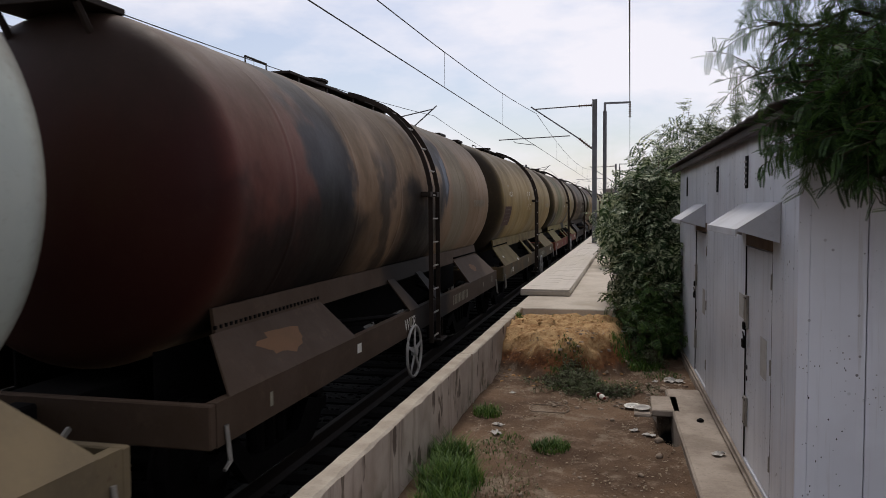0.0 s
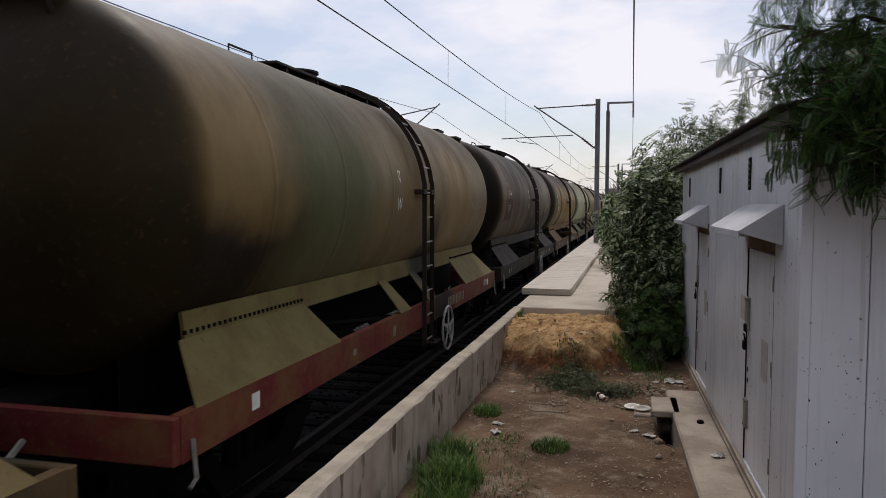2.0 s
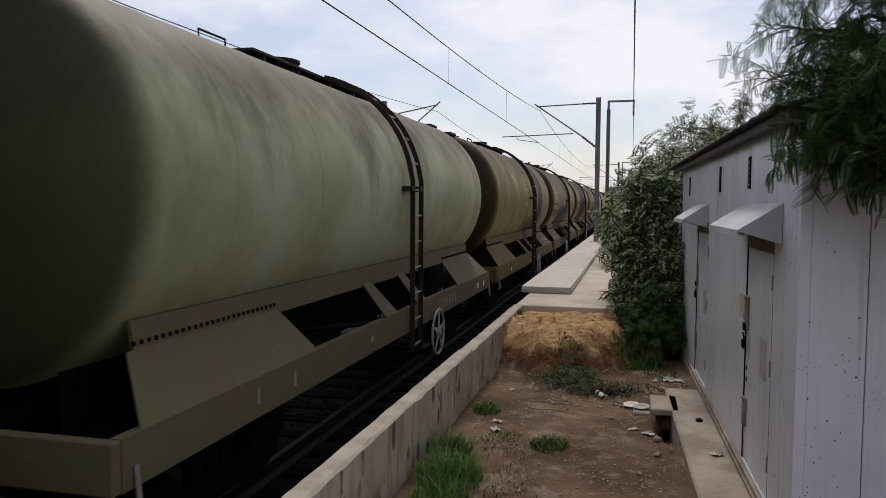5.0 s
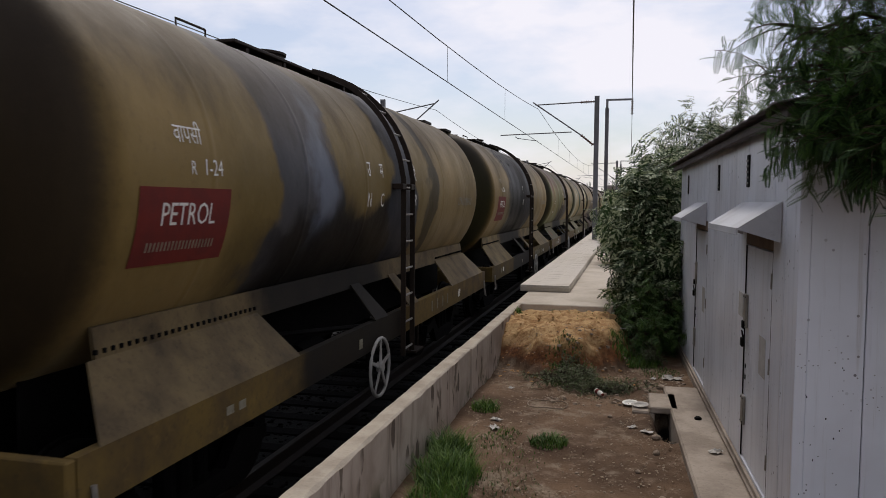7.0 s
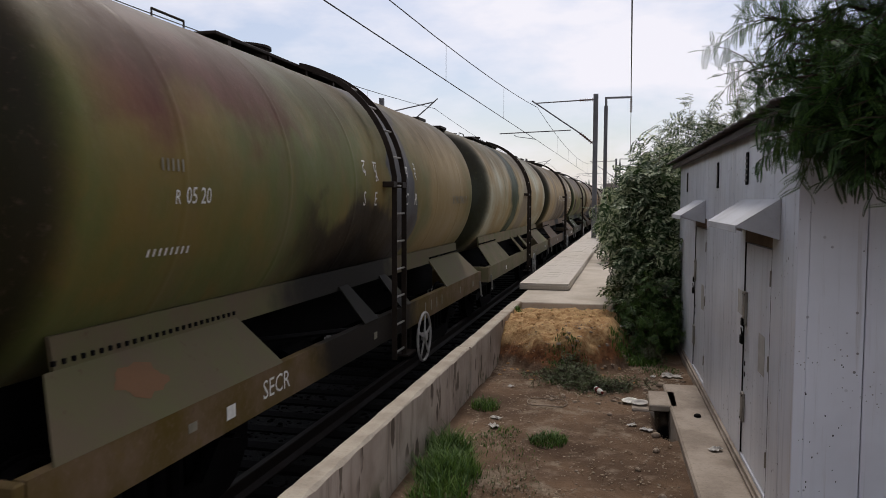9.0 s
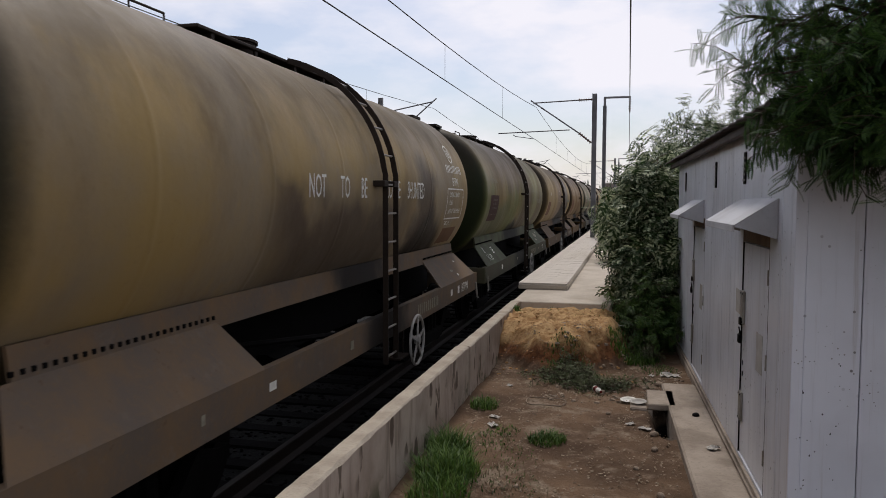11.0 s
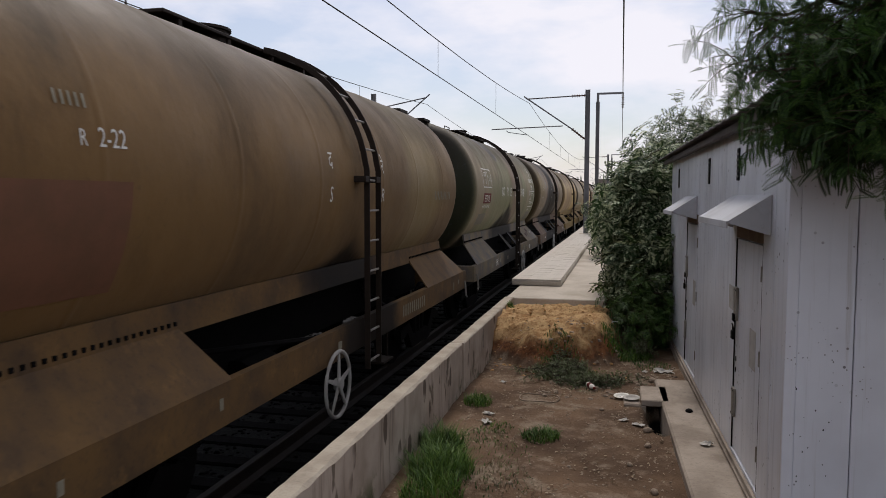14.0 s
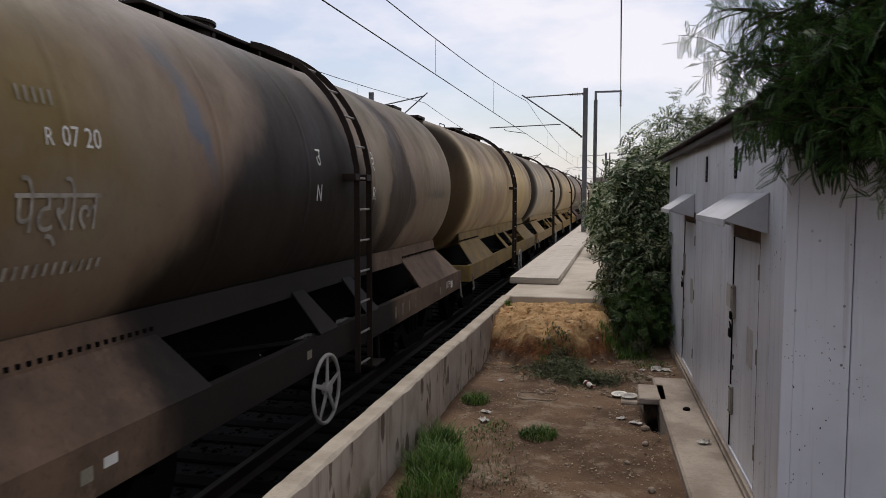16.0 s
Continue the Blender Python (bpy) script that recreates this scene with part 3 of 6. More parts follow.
        for zc in (za + 0.3, za + 1.05, zb - 0.35):
            part("hinge", tube(bmesh.new(), [(0.0, ya + 0.004, zc - 0.06), (0.0, ya + 0.004, zc + 0.06)], 0.012, 8), M_RUNG, d)
        for zc, tall, mat in ((za + 1.34, 0.30, M_RUNG), (za + 0.44, 0.26, M_RUNG)):
            plate = part("lock_plate", box(bmesh.new(), -0.012, 0.011, yb - 0.13, yb - 0.02, zc - tall / 2, zc + tall / 2, 0.004), mat, d)
            for sy in (yb - 0.115, yb - 0.035):
                for sz in (zc - tall * 0.42, zc + tall * 0.42):
                    part("screw", box(bmesh.new(), -0.017, -0.0125, sy - 0.006, sy + 0.006, sz - 0.006, sz + 0.006), M_DARKSTEEL, plate)
        part("latch", box(bmesh.new(), -0.03, -0.013, yb - 0.11, yb - 0.04, za + 1.18, za + 1.25, 0.005), M_DARKSTEEL, d)
        bm = tube(bmesh.new(), [(-0.02, yb - 0.12, za + 1.10), (-0.03, yb - 0.12, za + 1.14), (-0.03, yb - 0.08, za + 1.16), (-0.02, yb - 0.07, za + 1.10)], 0.007, 6)
        box(bm, -0.04, -0.015, yb - 0.13, yb - 0.06, za + 1.02, za + 1.10, 0.006)
        part("padlock", bm, M_DARKSTEEL, d, "dark padlock hanging from the latch")
        for zc in (za + 0.84, za + 0.74):
            part("keyhole", box(bmesh.new(), 0.006, 0.0115, yb - 0.1, yb - 0.075, zc - 0.02, zc + 0.02), M_DARKSTEEL, d)
        part("notice_paper", box(bmesh.new(), 0.008, 0.0115, ya + 0.22, ya + 0.46, za + 0.9, za + 1.22), M_PAPER, d)
    part("notice_paper", box(bmesh.new(), -0.004, -0.001, 2.25, 2.48, 1.5, 1.72), M_PAPER, s)
    # sloping canopies over the doors
    for ya, yb in ((0.80, 2.36), (4.98, 6.2)):
        zc, drop, outw = 2.56, 0.2, 0.31
        c = part("door_canopy", slab([(-0.005, ya, zc), (-0.005, yb, zc), (-outw, yb, zc - drop), (-outw, ya, zc - drop)], 0.014), M_CANOPY, s, "pale sloping sheet-metal canopy over the door")
        for yy in (ya, yb - 0.012):
            part("cheek", slab([(-0.006, yy, zc - 0.016), (-outw + 0.01, yy, zc - drop - 0.012), (-0.006, yy, zc - 0.30)], 0.012), M_CANOPY, c)
        part("lip", box(bmesh.new(), -outw - 0.006, -outw + 0.006, ya, yb, zc - drop - 0.05, zc - drop + 0.004, 0.002), M_CANOPY, c)
    # narrow vents under the eave
    for yc in (2.17, 3.98, 7.2):
        v = part("vent", box(bmesh.new(), -0.012, -0.002, yc - 0.055, yc + 0.055, 2.69, 2.98, 0.003), M_DARKSTEEL, s)
        for i in range(5):
            part("slat", box(bmesh.new(), -0.02, -0.0125, yc - 0.045, yc + 0.045, 2.72 + i * 0.05, 2.735 + i * 0.05), M_RUNG, v)


shed()


def plinth():
    bm = bmesh.new()
    box(bm, -0.04, 3.3, 0.3, 8.6, -0.25, 0.168, 0.01)
    tagged(part("shed_plinth", bm, M_PLINTH, m=SHED), "concrete base under the shed", "plinth", kind="structure")
    bm = bmesh.new()
    box(bm, -0.47, -0.043, -6.0, 5.1, -0.25, 0.16, 0.02)
    tagged(part("plinth_ledge", bm, M_PLINTH, m=SHED), "worn concrete ledge slab along the shed", "ledge", kind="structure")
    b = empty("drain_block", pose(0.41, 9.5, -0.12), label="small concrete drain chamber block with a dark opening", category="drain block")
    part("cap", box(bmesh.new(), -0.16, 0.16, -0.36, 0.34, 0.205, 0.28, 0.012), M_PLINTH, b)
    part("side_wall", box(bmesh.new(), -0.16, -0.10, -0.36, 0.34, -0.3, 0.202, 0.008), M_PLINTH, b)
    part("back_wall", box(bmesh.new(), -0.098, 0.16, 0.26, 0.34, -0.3, 0.202, 0.008), M_PLINTH, b)
    part("toe_step", box(bmesh.new(), -0.36, -0.165, -0.4, 0.0, -0.2, 0.235, 0.015), M_PLINTH, b)
    st = part("step_block", box(bmesh.new(), -0.2, 0.16, -0.3, 0.22, -0.2, 0.12, 0.02), M_PLINTH, m=pose(0.40, 6.0, 0))
    tagged(st, "low concrete step block beside the ledge", "step")


plinth()


# ---- overhead line ----
def wire(name, pts, r, label, parent=None):
    ob = part(name, tube(bmesh.new(), pts, r, 6), M_WIRE, parent)
    return tagged(ob, label, "wire") if not parent else ob


def insulator(a, b, r, parent):
    """A ribbed insulator between two points."""
    a, b = Vector(a), Vector(b)
    bm = tube(bmesh.new(), [a, b], r * 0.45, 8)
    for i in range(6):
        c = a.lerp(b, (i + 0.5) / 6)
        d = (b - a).normalized() * 0.012
        tube(bm, [c - d, c + d], r, 10)
    part("insulator", bm, M_INSUL, parent, "brown ribbed insulator")


def h_mast(bm, x, y, z0, z1, w=0.2):
    for s in (-1, 1):
        box(bm, x + s * w / 2 - 0.008, x + s * w / 2 + 0.008, y - 0.09, y + 0.09, z0, z1)
    box(bm, x - w / 2 + 0.009, x + w / 2 - 0.009, y - 0.006, y + 0.006, z0, z1)
    return bm


def catenary_mast(y, x=-1.62, node=(-4.45, 7.14), top=7.5, low=(5.75, -6.1)):
    t = empty("overhead_line_mast", pose(0, y, 0), label="grey steel overhead line mast with a cantilever arm", category="mast")
    part("post", h_mast(bmesh.new(), x, 0, 0.66, top), M_STEEL, t)
    part("footing", box(bmesh.new(), x - 0.3, x + 0.3, -0.3, 0.3, 0.5, 0.86, 0.02), M_PLAT, t)
    part("top_tube", tube(bmesh.new(), [(x - 0.75, 0, top - 0.28), (node[0], 0, node[1])], 0.03, 8), M_STEEL, t)
    insulator((x - 0.1, 0, top - 0.26), (x - 0.75, 0, top - 0.28), 0.075, t)
    part("bracket_tube", tube(bmesh.new(), [(x - 0.72, 0, 5.72), (node[0] - 0.12, 0, node[1] + 0.12)], 0.032, 8), M_STEEL, t)
    insulator((x - 0.12, 0, 5.24), (x - 0.72, 0, 5.72), 0.08, t)
    part("register_arm", tube(bmesh.new(), [(-2.75, 0, 5.86), (low[1], 0, low[0])], 0.026, 8), M_STEEL, t)
    part("steady_arm", tube(bmesh.new(), [(-5.4, 0, 5.68), (-5.3, 0, 5.6), (-4.35, 0, 5.46)], 0.018, 6), M_STEEL, t)
    return t


catenary_mast(36.0)
catenary_mast(90.0)
catenary_mast(145.0)


def feeder_mast(y, x=-1.22, tip=-0.04, z=7.52):
    t = empty("feeder_mast", pose(0, y, 0), label="slender grey steel post with a side arm holding a feeder wire", category="mast")
    part("post", h_mast(bmesh.new(), x, 0, 0.66, z - 0.35, 0.16), M_STEEL, t)
    part("post_head", tube(bmesh.new(), [(x, 0, z - 0.35), (x, 0, z + 0.02)], 0.06, 8), M_STEEL, t)
    part("arm", box(bmesh.new(), x - 0.05, tip + 0.05, -0.04, 0.04, z, z + 0.09, 0.004), M_STEEL, t)
    insulator((tip, 0, z), (tip, 0, z - 0.68), 0.07, t)


feeder_mast(38.0)
feeder_mast(92.0)


def sag(p0, p1, drop, n=14):
    p0, p1 = Vector(p0), Vector(p1)
    return [p0.lerp(p1, i / n) - Vector((0, 0, 4 * drop * (i / n) * (1 - i / n))) for i in range(n + 1)]


def line_set(x, name, spans, hi, lo, drop):
    g = empty(name, label="overhead contact and messenger wires with droppers above the track", category="overhead wires")
    for y0, y1 in spans:
        top = sag((x, y0, hi), (x, y1, hi), drop)
        wire("messenger_wire", top, 0.011, "", g)
        wire("contact_wire", sag((x, y0, lo), (x, y1, lo), 0.02), 0.011, "", g)
        for i in range(5):
            y = y1 - 9.7 - 8.5 * i
            f = (y - y0) / (y1 - y0)
            zt = hi - 4 * drop * f * (1 - f)
            part("dropper", tube(bmesh.new(), [(x, y, lo), (x, y, zt)], 0.005, 5), M_WIRE, g)


line_set(-4.32, "overhead_wires", [(-18, 36), (36, 90), (90, 145), (145, 300)], 6.95, 5.42, 0.80)
line_set(-9.3, "overhead_wires", [(-18, 36), (36, 90), (90, 145), (145, 300)], 7.02, 5.4, 0.82)
wire("feeder_wire", sag((-0.04, -16, 6.83), (-0.04, 38, 6.83), 0.9) + sag((-0.04, 38, 6.83), (-0.04, 92, 6.83), 0.9)[1:], 0.014, "dark feeder wire strung along the platform")


def second_mast(y):
    """The mast of the further track, seen above the tanks."""
    t = empty("overhead_line_mast", pose(0, y, 0), label="overhead line mast of the further track, mostly behind the train", category="mast")
    part("post", h_mast(bmesh.new(), -12.0, 0, -0.3, 7.6), M_STEEL, t)
    part("top_tube", tube(bmesh.new(), [(-11.9, 0, 6.85), (-9.3, 0, 7.35)], 0.03, 8), M_STEEL, t)
    part("bracket_tube", tube(bmesh.new(), [(-11.9, 0, 5.2), (-9.15, 0, 7.5)], 0.032, 8), M_STEEL, t)
    part("register_arm", tube(bmesh.new(), [(-11.2, 0, 5.9), (-8.2, 0, 5.8)], 0.026, 8), M_STEEL, t)


for yy in (36, 90, 145):
    second_mast(yy)


# ---- tank wagons ----
TANK_R, TANK_Z, HALF, PITCH = 1.435, 2.68, 5.745, 12.42


def tank_mesh():
    R, H, K = TANK_R, 5.14, 0.34                     # barrel end and the radius of the rounded shoulder
    turn = radians(66)
    crown = (R - K + K * math.cos(turn)) / math.cos(turn)
    mid = H + K * math.sin(turn) - crown * math.sin(turn)
    prof = [(-mid - crown * math.cos(a), crown * math.sin(a)) for a in (radians(24) * i / 6 for i in range(6))]
    prof += [(-H - K * math.sin(a), R - K + K * math.cos(a)) for a in (turn * (1 - i / 9) for i in range(10))]
    prof.append((-H + 0.06, R))
    ends = len(prof)
    for y in (-4.2, -2.6, -1.0, 1.0, 2.6, 4.2):      # shallow weld seams
        prof += [(y - 0.06, R), (y - 0.025, R), (y, R + 0.005), (y + 0.025, R), (y + 0.06, R)]
    prof += [(-a, r) for a, r in prof[ends - 1::-1]]
    return mesh_of("tank", lathe_y(bmesh.new(), prof, 72))


def arc(a0, a1, r, n=14):
    return [(r * math.cos(radians(a0 + (a1 - a0) * i / n)), TANK_Z + r * math.sin(radians(a0 + (a1 - a0) * i / n))) for i in range(n + 1)]


def bogie_meshes():
    bm = bmesh.new()
    out_ = [(-1.05, 0.52), (-0.72, 0.60), (-0.45, 0.34), (0.45, 0.34), (0.72, 0.60), (1.05, 0.52), (1.18, 0.52), (1.18, 0.40), (1.0, 0.38), (0.8, 0.44),
            (0.55, 0.16), (-0.55, 0.16), (-0.8, 0.44), (-1.0, 0.38), (-1.18, 0.40), (-1.18, 0.52)]
    a = [bm.verts.new((-0.05, y, z)) for y, z in out_]
    b = [bm.verts.new((0.05, y, z)) for y, z in out_]
    n = len(out_)
    bm.faces.new(a), bm.faces.new(b[::-1])
    for i in range(n):
        bm.faces.new((a[i], b[i], b[(i + 1) % n], a[(i + 1) % n]))
    bmesh.ops.recalc_face_normals(bm, faces=bm.faces)
    box(bm, -0.06, 0.06, -1.1, 1.1, 0.62, 0.74, 0.02)
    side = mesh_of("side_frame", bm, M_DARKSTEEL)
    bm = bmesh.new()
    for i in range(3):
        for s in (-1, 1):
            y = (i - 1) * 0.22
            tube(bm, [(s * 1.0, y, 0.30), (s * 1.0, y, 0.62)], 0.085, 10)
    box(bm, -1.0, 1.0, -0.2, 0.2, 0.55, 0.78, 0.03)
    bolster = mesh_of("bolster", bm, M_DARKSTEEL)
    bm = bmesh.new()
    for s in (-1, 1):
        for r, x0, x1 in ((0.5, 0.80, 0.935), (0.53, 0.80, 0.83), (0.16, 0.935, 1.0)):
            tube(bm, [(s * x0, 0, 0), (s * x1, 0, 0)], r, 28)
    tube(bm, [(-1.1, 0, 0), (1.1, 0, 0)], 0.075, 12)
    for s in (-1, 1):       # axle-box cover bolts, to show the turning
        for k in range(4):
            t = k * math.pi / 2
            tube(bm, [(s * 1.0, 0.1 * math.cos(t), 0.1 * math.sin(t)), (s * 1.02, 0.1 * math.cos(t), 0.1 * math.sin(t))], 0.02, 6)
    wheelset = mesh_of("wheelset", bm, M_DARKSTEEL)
    return side, bolster, wheelset


def hand_wheel_mesh():
    R = 0.33
    bm = tube(bmesh.new(), [(0, R * math.cos(t), R * math.sin(t)) for t in (2 * math.pi * k / 28 for k in range(28))], 0.019, 8, closed=True)
    for k in range(5):
        t = 2 * math.pi * k / 5 + 0.3
        c, s = math.cos(t), math.sin(t)
        vs = [(0.0, -s * w + c * d, c * w + s * d) for d, w in ((0.04, 0.032), (R - 0.01, 0.014), (R - 0.01, -0.014), (0.04, -0.032))]
        f = bm.faces.new([bm.verts.new(v) for v in vs])
        r = bmesh.ops.extrude_face_region(bm, geom=[f])
        for v in r["geom"]:
            if isinstance(v, bmesh.types.BMVert):
                v.co.x += 0.014
    tube(bm, [(-0.03, 0, 0), (0.04, 0, 0)], 0.06, 12)
    bmesh.ops.recalc_face_normals(bm, faces=bm.faces)
    return mesh_of("hand_wheel", bm, M_WHEELPAINT)


def build_wagon(stiff, wy):
    """One bogie tank wagon; its middle stands at the empty, on rail level. stiff: with two stay plates a side; wy: where the hand wheel sits."""
    w = empty("tank_wagon")
    body = part("tank", TANK_MESH, None, w, m=pose(0, 0, TANK_Z))
    smooth(TANK_MESH)
    # underframe
    for s in (-1, 1):
        ch = [(s * 1.50, 1.18), (s * 1.50, 0.86), (s * 1.42, 0.86), (s * 1.42, 0.88), (s * 1.485, 0.88), (s * 1.485, 1.16), (s * 1.42, 1.16), (s * 1.42, 1.18)]
        part("sole_bar", prism(bmesh.new(), ch, -HALF + 0.042, HALF - 0.042), None, w)
        part("headstock", box(bmesh.new(), -1.497, 1.497, s * HALF - 0.04, s * HALF + 0.04, 0.86, 1.178, 0.01), None, w)
        part("cradle_strip", prism(bmesh.new(), [(s * 1.165, 1.53), (s * 1.135, 1.76), (s * 1.105, 1.76), (s * 1.135, 1.53)], -5.12, 5.12), None, w)
        for e in (-1, 1):
            pts = [(s * 1.50, e * 2.92, 1.182), (s * 1.50, e * 5.52, 1.182), (s * 1.165, e * 5.2, 1.57), (s * 1.165, e * 3.08, 1.57)][::s * e]
            part("cradle_plate", slab(pts, 0.016), None, w)
            if stiff:
                pts = [(s * 1.50, e * 0.47, 1.182), (s * 1.50, e * 0.92, 1.182), (s * 1.165, e * 0.84, 1.57), (s * 1.165, e * 0.57, 1.57)]
                part("stay_plate", slab(pts, 0.014), None, w)
            tagged(part("rivet_strip", rivets(s, e), M_DARKSTEEL, w), kind="stuff")
            # corner hook and step iron
            part("corner_hook", tube(bmesh.new(), [(s * 1.515, e * 5.6, 1.0), (s * 1.54, e * 5.6, 0.74), (s * 1.54, e * 5.68, 0.7)], 0.018, 6), M_RUNG, w)
            part("diagonal_brace", tube(bmesh.new(), [(s * 1.42, e * 1.1, 1.15), (s * 0.5, e * 2.6, 1.2)], 0.03, 6), M_DARKSTEEL, w)
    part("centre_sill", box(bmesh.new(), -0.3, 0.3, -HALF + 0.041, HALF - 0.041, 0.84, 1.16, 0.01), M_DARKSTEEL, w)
    # added plates, unseen, that stop light coming through the cradle openings
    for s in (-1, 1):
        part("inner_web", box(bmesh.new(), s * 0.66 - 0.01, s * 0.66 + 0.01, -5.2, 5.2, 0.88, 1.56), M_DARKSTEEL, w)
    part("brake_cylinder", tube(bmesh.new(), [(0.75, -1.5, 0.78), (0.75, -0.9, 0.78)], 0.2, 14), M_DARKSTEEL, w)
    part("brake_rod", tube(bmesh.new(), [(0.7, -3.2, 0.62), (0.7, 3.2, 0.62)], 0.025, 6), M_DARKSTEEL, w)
    part("foot_board", box(bmesh.new(), 1.30, 1.52, 0.7, 1.1, 0.50, 0.53, 0.004), M_LADDER, w)
    for yy in (0.72, 1.08):
        part("hanger", tube(bmesh.new(), [(1.44, yy, 0.92), (1.44, yy, 0.52)], 0.012, 6), M_LADDER, w)
    for s in (-1, 1):
        part("coupler", coupler(s), M_DARKSTEEL, w)
        hose = [(0.35, s * (HALF + 0.04), 0.95), (0.37, s * (HALF + 0.22), 0.85), (0.36, s * (HALF + 0.36), 0.5), (0.34, s * (HALF + 0.42), 0.42)]
        part("brake_hose", tube(bmesh.new(), hose, 0.025, 6), M_RUNG, w)
    # ladder over the side, a little off the middle
    for s in (-1, 1):
        ly = 0.23 * s
        lad = None
        path = [(TANK_R + 0.11, 0.60), (TANK_R + 0.11, 1.4), (TANK_R + 0.11, TANK_Z + 0.15)] + arc(8, 78, TANK_R + 0.11)
        for dy in (-0.20, 0.20):
            bm = bmesh.new()
            rows = []
            for i, (x, z) in enumerate(path):
                a, b = path[max(0, i - 1)], path[min(len(path) - 1, i + 1)]
                d = Vector((b[0] - a[0], 0, b[1] - a[1])).normalized()
                nx, nz = d.z * 0.032, -d.x * 0.032
                y = ly + dy
                rows.append([bm.verts.new((s * (x + nx), y - 0.008, z + nz)), bm.verts.new((s * (x + nx), y + 0.008, z + nz)),
                             bm.verts.new((s * (x - nx), y + 0.008, z - nz)), bm.verts.new((s * (x - nx), y - 0.008, z - nz))])
            for a, b in zip(rows, rows[1:]):
                for k in range(4):
                    bm.faces.new((a[k], a[(k + 1) % 4], b[(k + 1) % 4], b[k]))
            bm.faces.new(rows[0]), bm.faces.new(rows[-1][::-1])
            bmesh.ops.recalc_face_normals(bm, faces=bm.faces)
            if lad is None:
                lad = part("ladder", bm, M_LADDER, w, "dark steel ladder curving over the tank side")
            else:
                part("stile", bm, M_LADDER, lad)
        # rungs: evenly spaced along the stiles
        zs = [0.68, 1.02, 1.36, 1.70, 2.04, 2.38, 2.72]
        spots = [(TANK_R + 0.11, z) for z in zs] + [((TANK_R + 0.11) * math.cos(a), TANK_Z + (TANK_R + 0.11) * math.sin(a)) for a in (radians(v) for v in (14.5, 27.5, 40.5, 53.5, 66.5))]
        for x, z in spots:
            part("rung", RUNG_MESH, None, lad, m=pose(s * x, ly, z))
        for z, a in ((TANK_Z + 0.05, 0),):
            part("ladder_bracket", box(bmesh.new(), *sorted((s * (TANK_R - 0.005), s * (TANK_R + 0.14))), ly - 0.32, ly - 0.17, z - 0.035, z + 0.035, 0.006), M_LADDER, w)
            part("ladder_bracket", box(bmesh.new(), *sorted((s * (TANK_R - 0.005), s * (TANK_R + 0.14))), ly + 0.05, ly + 0.2, z - 0.035, z + 0.035, 0.006), M_LADDER, w)
        part("hand_wheel", WHEEL_MESH, None, w, m=pose(s * 1.56, wy * s, 0.66, 0, 0, 0 if s > 0 else 180))
        part("wheel_shaft", tube(bmesh.new(), [(s * 0.9, wy * s, 0.66), (s * 1.53, wy * s, 0.66)], 0.025, 6), M_DARKSTEEL, w)
        part("wheel_bracket", box(bmesh.new(), *sorted((s * 1.40, s * 1.48)), wy * s - 0.05, wy * s + 0.05, 0.6, 0.93, 0.008), M_DARKSTEEL, w)
    # top: walkway, manhole, valves
    top = TANK_Z + TANK_R
    part("walkway", box(bmesh.new(), -0.32, 0.32, -1.9, 2.0, top + 0.05, top + 0.085, 0.006), M_LADDER, w, "dark walkway along the tank top")
    for yy in (-1.6, -0.7, 0.3, 1.2, 1.8):
        part("walkway_support", box(bmesh.new(), -0.3, 0.3, yy - 0.03, yy + 0.03, top - 0.06, top + 0.049), M_LADDER, w)
    dome = part("manhole", tube(bmesh.new(), [(0, -0.75, top - 0.05), (0, -0.75, top + 0.13)], 0.28, 20), M_LADDER, w)
    part("lid", tube(bmesh.new(), [(0, -0.75, top + 0.132), (0, -0.75, top + 0.16)], 0.31, 20), M_LADDER, dome)
    part("valve", tube(bmesh.new(), [(0.1, 1.3, top + 0.086), (0.1, 1.3, top + 0.16)], 0.09, 10), M_LADDER, w)
    part("valve", tube(bmesh.new(), [(-0.1, 1.75, top + 0.086), (-0.1, 1.75, top + 0.14)], 0.07, 10), M_LADDER, w)
    part("top_rail", tube(bmesh.new(), [(0.05, -4.9, top + 0.0), (0.05, -4.85, top + 0.06), (0.05, 4.85, top + 0.06), (0.05, 4.9, top + 0.0)], 0.022, 6), M_LADDER, w)
    for e in (-1, 1):
        hd = part("end_platform", box(bmesh.new(), -0.42, 0.42, *sorted((e * 5.1, e * 5.62)), top - 0.05, top + 0.0, 0.006), M_LADDER, w)
        for sx in (-0.36, 0.36):
            part("strut", tube(bmesh.new(), [(sx, e * 5.58, top - 0.05), (sx, e * 5.3, top - 0.42)], 0.03, 6), M_LADDER, hd)
    loop = [(0.16, -2.7, top + 0.02), (0.16, -2.7, top + 0.11), (0.16, -2.2, top + 0.11), (0.16, -2.2, top + 0.02)]
    part("grab_rail", tube(bmesh.new(), loop, 0.012, 6), M_LADDER, w)
    # bogies
    for e in (-1, 1):
        bg_ = part("bogie", BOLSTER, None, w, "dark cast-steel freight bogie", m=pose(0, e * 4.0, 0))
        for s in (-1, 1):
            part("side_frame", SIDE, None, bg_, m=pose(s * 1.06, 0, 0))
        for k in (-1, 1):
            ws = part("wheelset", WHEELSET, None, bg_, m=pose(0, k * 1.0, 0.5))
    return w


def rivets(s, e):
    bm = bmesh.new()
    for i in range(26):
        y = e * (3.12 + i * 0.08)
        box(bm, *sorted((s * 1.145, s * 1.168)), y - 0.012, y + 0.012, 1.595, 1.625)
    return bm


